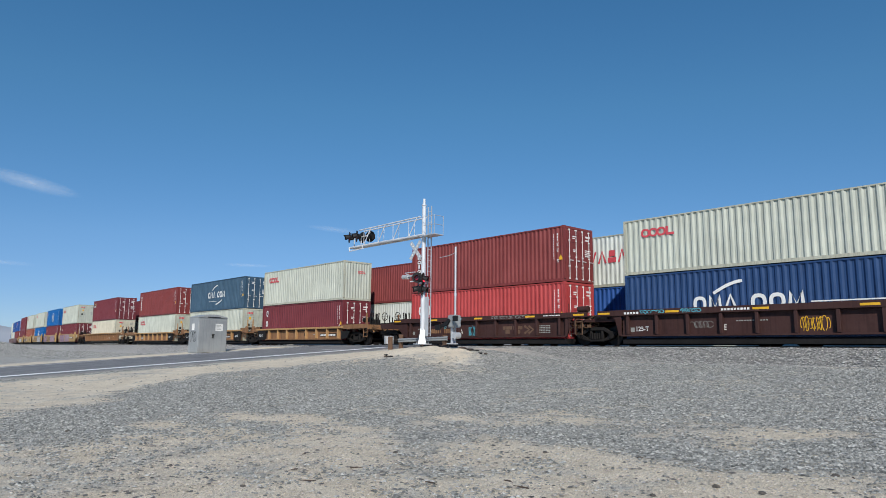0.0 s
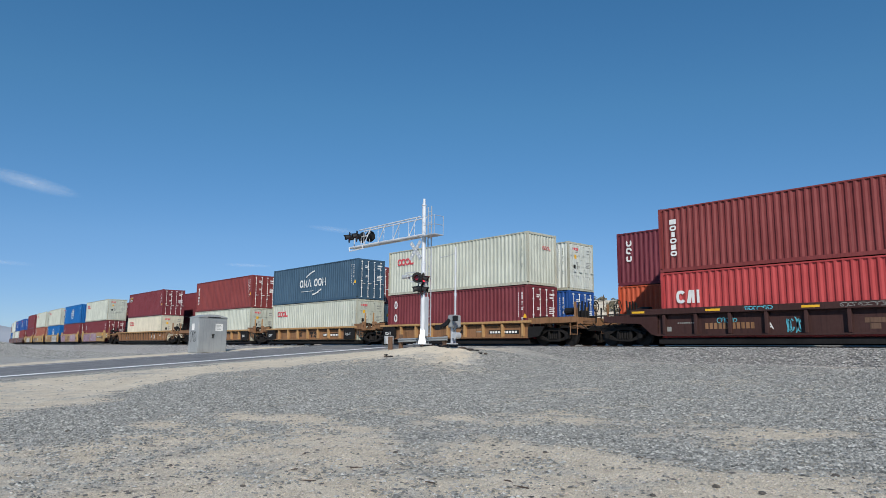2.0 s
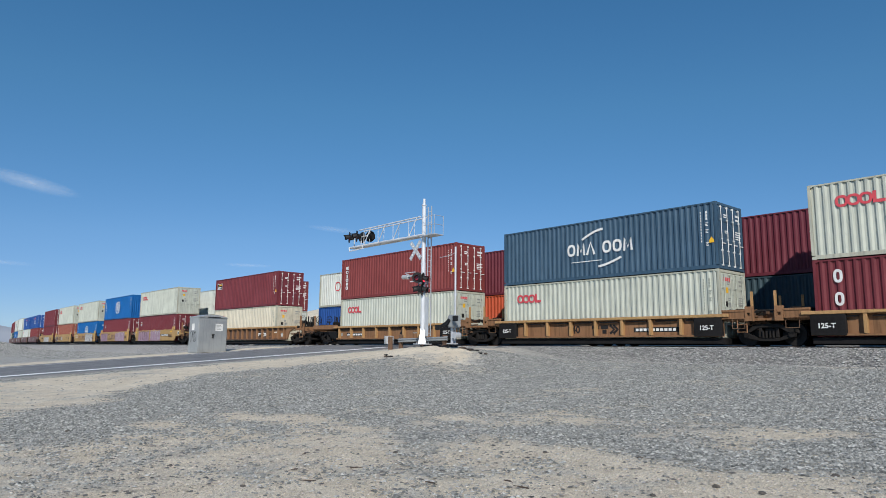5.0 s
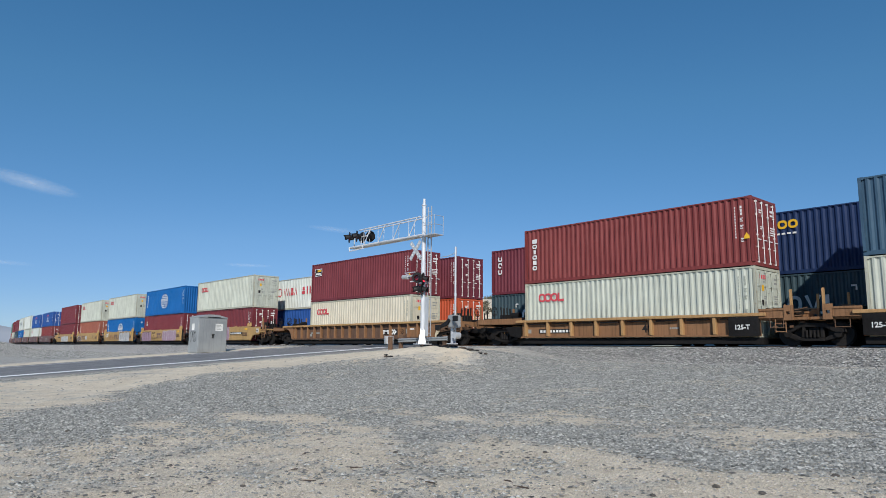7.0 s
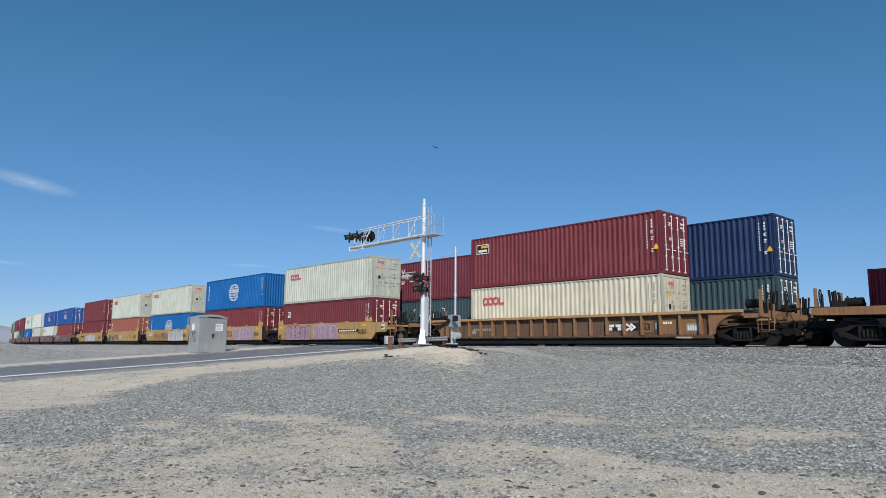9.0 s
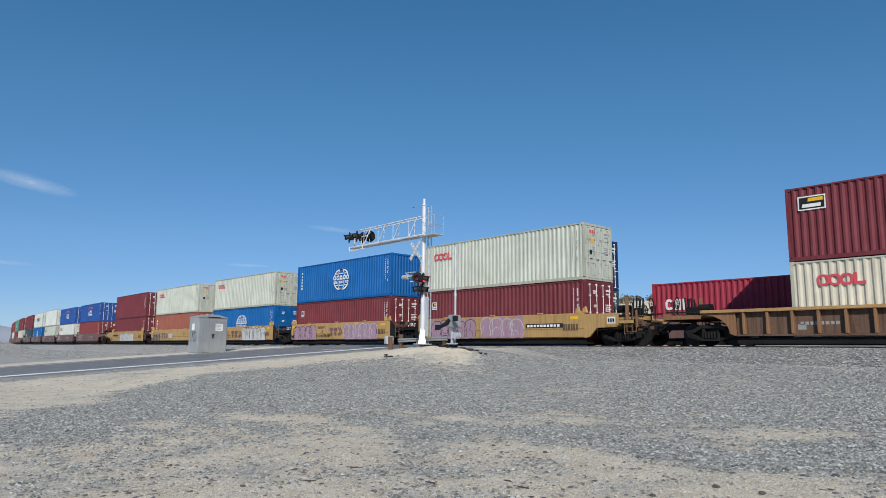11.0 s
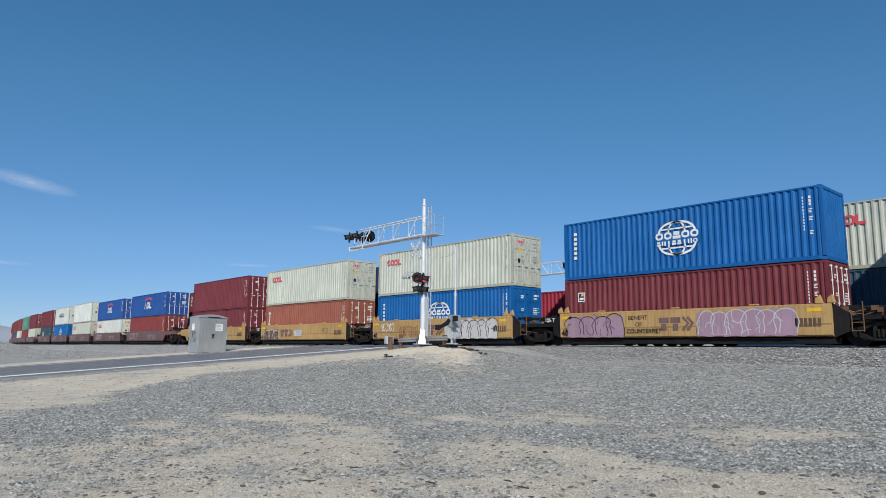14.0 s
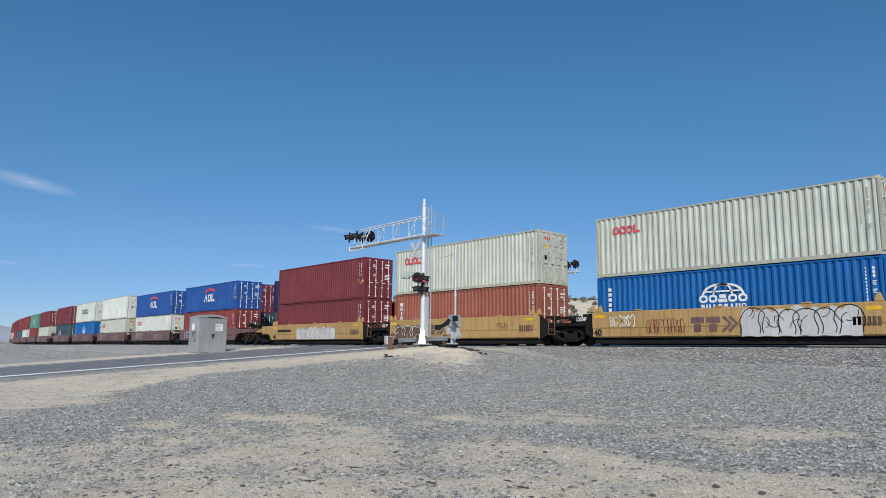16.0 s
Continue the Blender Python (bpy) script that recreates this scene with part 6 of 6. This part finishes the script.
def mountains():
    m, n, l, b = mat("hazy_mountain")
    # the blue-grey of distance haze is mixed into the rock colour
    r = ramp(n, l, noise_of(n, l, 0.004, 5), [(0.3, (0.30, 0.33, 0.38)), (0.7, (0.40, 0.42, 0.45))])
    l.new(r.outputs[0], b.inputs["Base Color"])
    b.inputs["Roughness"].default_value = 1.0
    bm = bmesh.new()
    prev = None
    for i in range(90):
        a = radians(60 + 60 * i / 89)
        h = 74 + 34 * noise.fractal(Vector((i * 0.14, 0, 5)), 0.9, 2.0, 5) + 18 * math.sin(i * 0.11)
        x, y = -3200 * math.sin(a), 3200 * math.cos(a)
        cur = [bm.verts.new((x * 0.90, y * 0.90, -8)), bm.verts.new((x * 0.95, y * 0.95, h * 0.55)), bm.verts.new((x, y, h)), bm.verts.new((x * 1.1, y * 1.1, -8))]
        if prev:
            for k in range(3):
                bm.faces.new((prev[k], cur[k], cur[k + 1], prev[k + 1]))
        prev = cur
    ob = part("mountain_range", bm, m, None, "low hazy blue-grey mountains on the horizon", smooth=True)
    tagged(ob, "", "mountains", kind="structure")


mountains()


def clouds():
    """Thin streaks of high cloud, far off."""
    m, n, l, b = mat("thin_cloud")
    b.inputs["Base Color"].default_value = (0.85, 0.85, 0.85, 1)
    b.inputs["Roughness"].default_value = 1.0
    tc = n.new("ShaderNodeTexCoord")
    gr = n.new("ShaderNodeTexGradient")
    gr.gradient_type = "SPHERICAL"
    l.new(tc.outputs["Object"], gr.inputs[0])
    nz = node(n, "ShaderNodeTexNoise", Scale=2.2, Detail=5.0)
    mp = n.new("ShaderNodeMapping")
    mp.inputs["Scale"].default_value = (1.0, 4.0, 1.0)
    l.new(tc.outputs["Object"], mp.inputs[0])
    l.new(mp.outputs[0], nz.inputs["Vector"])
    mul = n.new("ShaderNodeMath")
    mul.operation = "MULTIPLY"
    l.new(gr.outputs["Fac"], mul.inputs[0])
    l.new(nz.outputs["Fac"], mul.inputs[1])
    r = ramp(n, l, mul.outputs[0], [(0.05, (0, 0, 0)), (0.6, (0.32, 0.32, 0.32))])
    l.new(r.outputs[0], b.inputs["Alpha"])
    faint = m.copy()
    for nd in faint.node_tree.nodes:
        if nd.type == "VALTORGB":
            nd.color_ramp.elements[1].color = (0.13, 0.13, 0.13, 1)
    f = 784 / math.tan(radians(66.56 / 2))
    turn = (pose(0, 0, 0, 0, 0, 47.84) @ pose(0, 0, 0, 98.41, 0, 0)).to_3x3()
    for u, w, half_w, half_h, lean in ((-734, 112, 95, 16, -10), (-195, 33, 55, 6, -5), (-780, -30, 60, 5, -2), (-345, -32, 50, 4, 0)):
        way = turn @ Vector((u / f, w / f, -1))
        c = way * 3000 + Vector((0, 0, EYE_Z))
        bm = bmesh.new()
        vs = [bm.verts.new((x, y, 0)) for x, y in ((-1, -1), (1, -1), (1, 1), (-1, 1))]
        bm.faces.new(vs)
        ob = part("cloud_streak", bm, m if half_h > 10 else faint, None, "thin white streak of high cloud")
        q = (Vector((0, 0, EYE_Z)) - c).to_track_quat("Z", "Y").to_matrix().to_4x4()
        ob.matrix_basis = Matrix.Translation(c) @ q @ pose(0, 0, 0, 0, 0, lean) @ Matrix.Diagonal((half_w / f * 3000, half_h / f * 3000, 1, 1))
        tagged(ob, "", "cloud", kind="structure")


clouds()


def bird():
    """A dark bird that glides away from the camera."""
    ob = new("bird", None)
    tagged(ob, "small dark bird gliding with spread wings", "bird")
    bm = bmesh.new()
    bmesh.ops.create_uvsphere(bm, u_segments=12, v_segments=8, radius=0.09, matrix=Matrix.Diagonal((0.75, 2.2, 0.7, 1)))
    bmesh.ops.create_uvsphere(bm, u_segments=10, v_segments=6, radius=0.05, matrix=pose(0, 0.22, 0.03))
    part("body", bm, P["black"], ob, smooth=True)
    for s in (-1, 1):
        bm = bmesh.new()
        prism_yz(bm, [(-0.09, 0.0), (0.09, 0.01), (0.07, 0.025), (-0.09, 0.012)], 0.0, s * 0.2)
        prism_yz(bm, [(-0.11, 0.0), (0.06, 0.01), (0.04, 0.02), (-0.11, 0.012)], s * 0.2, s * 0.36)
        part("wing", bm, P["black"], ob, m=pose(s * 0.03, 0, 0.02, 0, -s * 6, 0))
    bm = bmesh.new()
    prism(bm, [(-0.04, 0.0), (0.04, 0.0), (0.04, 0.012), (-0.04, 0.012)], -0.36, -0.16)
    part("tail", bm, P["black"], ob)
    return ob


BIRD = bird()


# ---- both trains ----
def near_unit(kind, s_left, top, bottom, left, right, marks="", spin=True, tall=1.0):
    g = "near train"
    well_car(kind, s_left, left, right, NEAR_Y, near_run, g, 1 if spin else 0, marks)
    container(bottom[0], bottom[1], bottom[2], "in a well car", g, s_left, NEAR_Y, 0.33, near_run)
    container(top[0], top[1], top[2], "stacked on another", g, s_left, NEAR_Y, 0.33 + CH + 0.012, near_run, tall)


J, K = "joint", "coupler"
near_unit("bnsf", -17.63, ("cream", "rings_red", True), ("navy", "big_white", True), (1.77, J), (1.75, J), "bnsf_e", True, 0.894)
near_unit("bnsf", -33.30, ("oxide", "down_white", True), ("red", "block_white", True), (3.66, K), (1.77, J), "bnsf_a")
near_unit("ochre", -53.25, ("cream", "rings_red", False), ("maroon", "slant_white", True), (1.83, J), (4.1, K), "ochre")
near_unit("ochre", -69.09, ("slate", "swoosh_white", True), ("cream", "rings_red", True), (1.94, J), (1.83, J), "ochre_mid")
near_unit("ochre", -85.17, ("oxide", "down_white", True), ("cream", "rings_red", True), (4.1, K), (1.94, J), "ochre_left")
near_unit("long", -106.88, ("maroon", "small_plate", True), ("ivory", "rings_red", True), (6.1, K), (5.42, K), "long")
near_unit("yellow", -128.72, ("cream", "rings_red", True), ("maroon", "small_square", True), (1.65, J), (3.55, K), "yellow_a")
near_unit("yellow", -144.24, ("azure", "globe_white", False), ("maroon", "small_square", True), (1.78, J), (1.68, J), "yellow_b")
near_unit("yellow", -159.99, ("cream", "faint_red", True), ("azure", "globe_white", True), (1.8, J), (1.8, J), "yellow_c")
near_unit("yellow", -175.81, ("cream", "rings_red", True), ("rust", "down_white", True), (1.74, J), (1.8, J), "yellow_d")
near_unit("yellow", -191.48, ("maroon", "", True), ("maroon", "", True), (3.84, K), (1.74, J), "yellow_e")
REST = [("royal", "mid_white", "oxide", ""), ("royal", "mid_white", "white", "rings_red"), ("white", "", "cream", "rings_red"), ("white", "wide_grey", "azure", "globe_white"),
        ("maroon", "", "teal", "left_white"), ("maroon", "", "cream", ""), ("green", "mid_white", "oxide", ""), ("oxide", "", "white", ""), ("oxide", "", "slate", ""), ("maroon", "", "oxide", ""),
        ("oxide", "", "cream", "rings_red"), ("maroon", "", "oxide", ""), ("azure", "", "white", ""), ("oxide", "", "maroon", ""), ("cream", "", "azure", "")]
_s = -211.35
for _i, (_a, _la, _b, _lb) in enumerate(REST):
    _end = _i % 5
    near_unit("maroon", _s, (_a, _la, True), (_b, _lb, True), (3.8, K) if _end == 4 else (1.79, J), (3.84, K) if _end == 0 else (1.79, J), "maroon", _i < 5, 0.894 if _i < 2 else 1.0)
    _s -= CL + (7.62 if _end == 4 else 3.58)


def far_unit(s_left, top, bottom, left=(1.8, J), right=(1.8, J)):
    g = "far train"
    well_car("ochre" if s_left < 30 else "maroon", s_left, left, right, FAR_Y, far_run, g, 0)
    container(bottom[0], bottom[1], bottom[2], "in a well car", g, s_left, FAR_Y, 0.33, far_run)
    if top:
        container(top[0], top[1], top[2], "stacked on another", g, s_left, FAR_Y, 0.33 + CH + 0.012, far_run)


far_unit(-107.3, ("maroon", "", True), ("cream", "", True))
far_unit(-91.6, ("navy", "", True), ("slate", "", True))
far_unit(-75.9, ("maroon", "", True), ("maroon", "", True))
far_unit(-60.2, ("white", "", True), ("maroon", "", True))
far_unit(-44.5, ("oxide", "", True), ("white", "", True), (1.75, J), (2.95, K))
far_unit(-26.37, ("white", "wide_red", True), ("royal", "", True), (2.95, K), (1.65, J))
far_unit(-10.88, ("plum", "three_white", True), ("orange", "", True), (1.65, J), (1.6, J))
far_unit(4.5, ("plum", "three_white", True), ("teal", "left_white", True), (1.6, J), (1.75, J))
far_unit(20.2, ("ink", "left_yellow", True), ("teal", "left_white", True), (1.75, J), (1.8, K))
far_unit(36.0, None, ("crimson", "block_white", True), (1.81, K), (3.4, K))
far_unit(58.43, ("cream", "rings_red", True), ("slate", "", True), (6.8, K), (1.8, J))


# ---- keyed runs ----
def motions():
    times = [float(i) for i in range(17)]
    for thing, s, y, z, run in MOVING:
        walk(thing, [(t, rail_pose(s + run(t), y, z)) for t in times])
    fine = [i / 15 for i in range(241)]
    for w, dx, _ in WHEELS:
        walk(w, [(t, pose(dx, 0, 0.46, 0, math.degrees(near_run(t) / 0.46), 0)) for t in fine])
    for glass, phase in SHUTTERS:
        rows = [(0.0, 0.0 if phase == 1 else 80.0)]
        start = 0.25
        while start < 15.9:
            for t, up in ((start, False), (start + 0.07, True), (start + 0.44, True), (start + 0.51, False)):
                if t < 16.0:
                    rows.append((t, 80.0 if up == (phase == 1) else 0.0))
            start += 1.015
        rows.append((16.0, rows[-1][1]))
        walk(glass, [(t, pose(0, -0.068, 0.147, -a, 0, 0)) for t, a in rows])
    h = 24.0
    a, b = Vector((-30.4, 31.8, h)), Vector((-59.6, 52.6, h))
    step = (b - a) / 2.0
    heading = math.degrees(math.atan2(-step.x, step.y))
    walk(BIRD, [(t, Matrix.Translation(a + step * (t - 7.0)) @ pose(0, 0, 0, 0, 14, heading)) for t in (0.0, 4.0, 7.0, 9.0, 12.0, 16.0)])


motions()
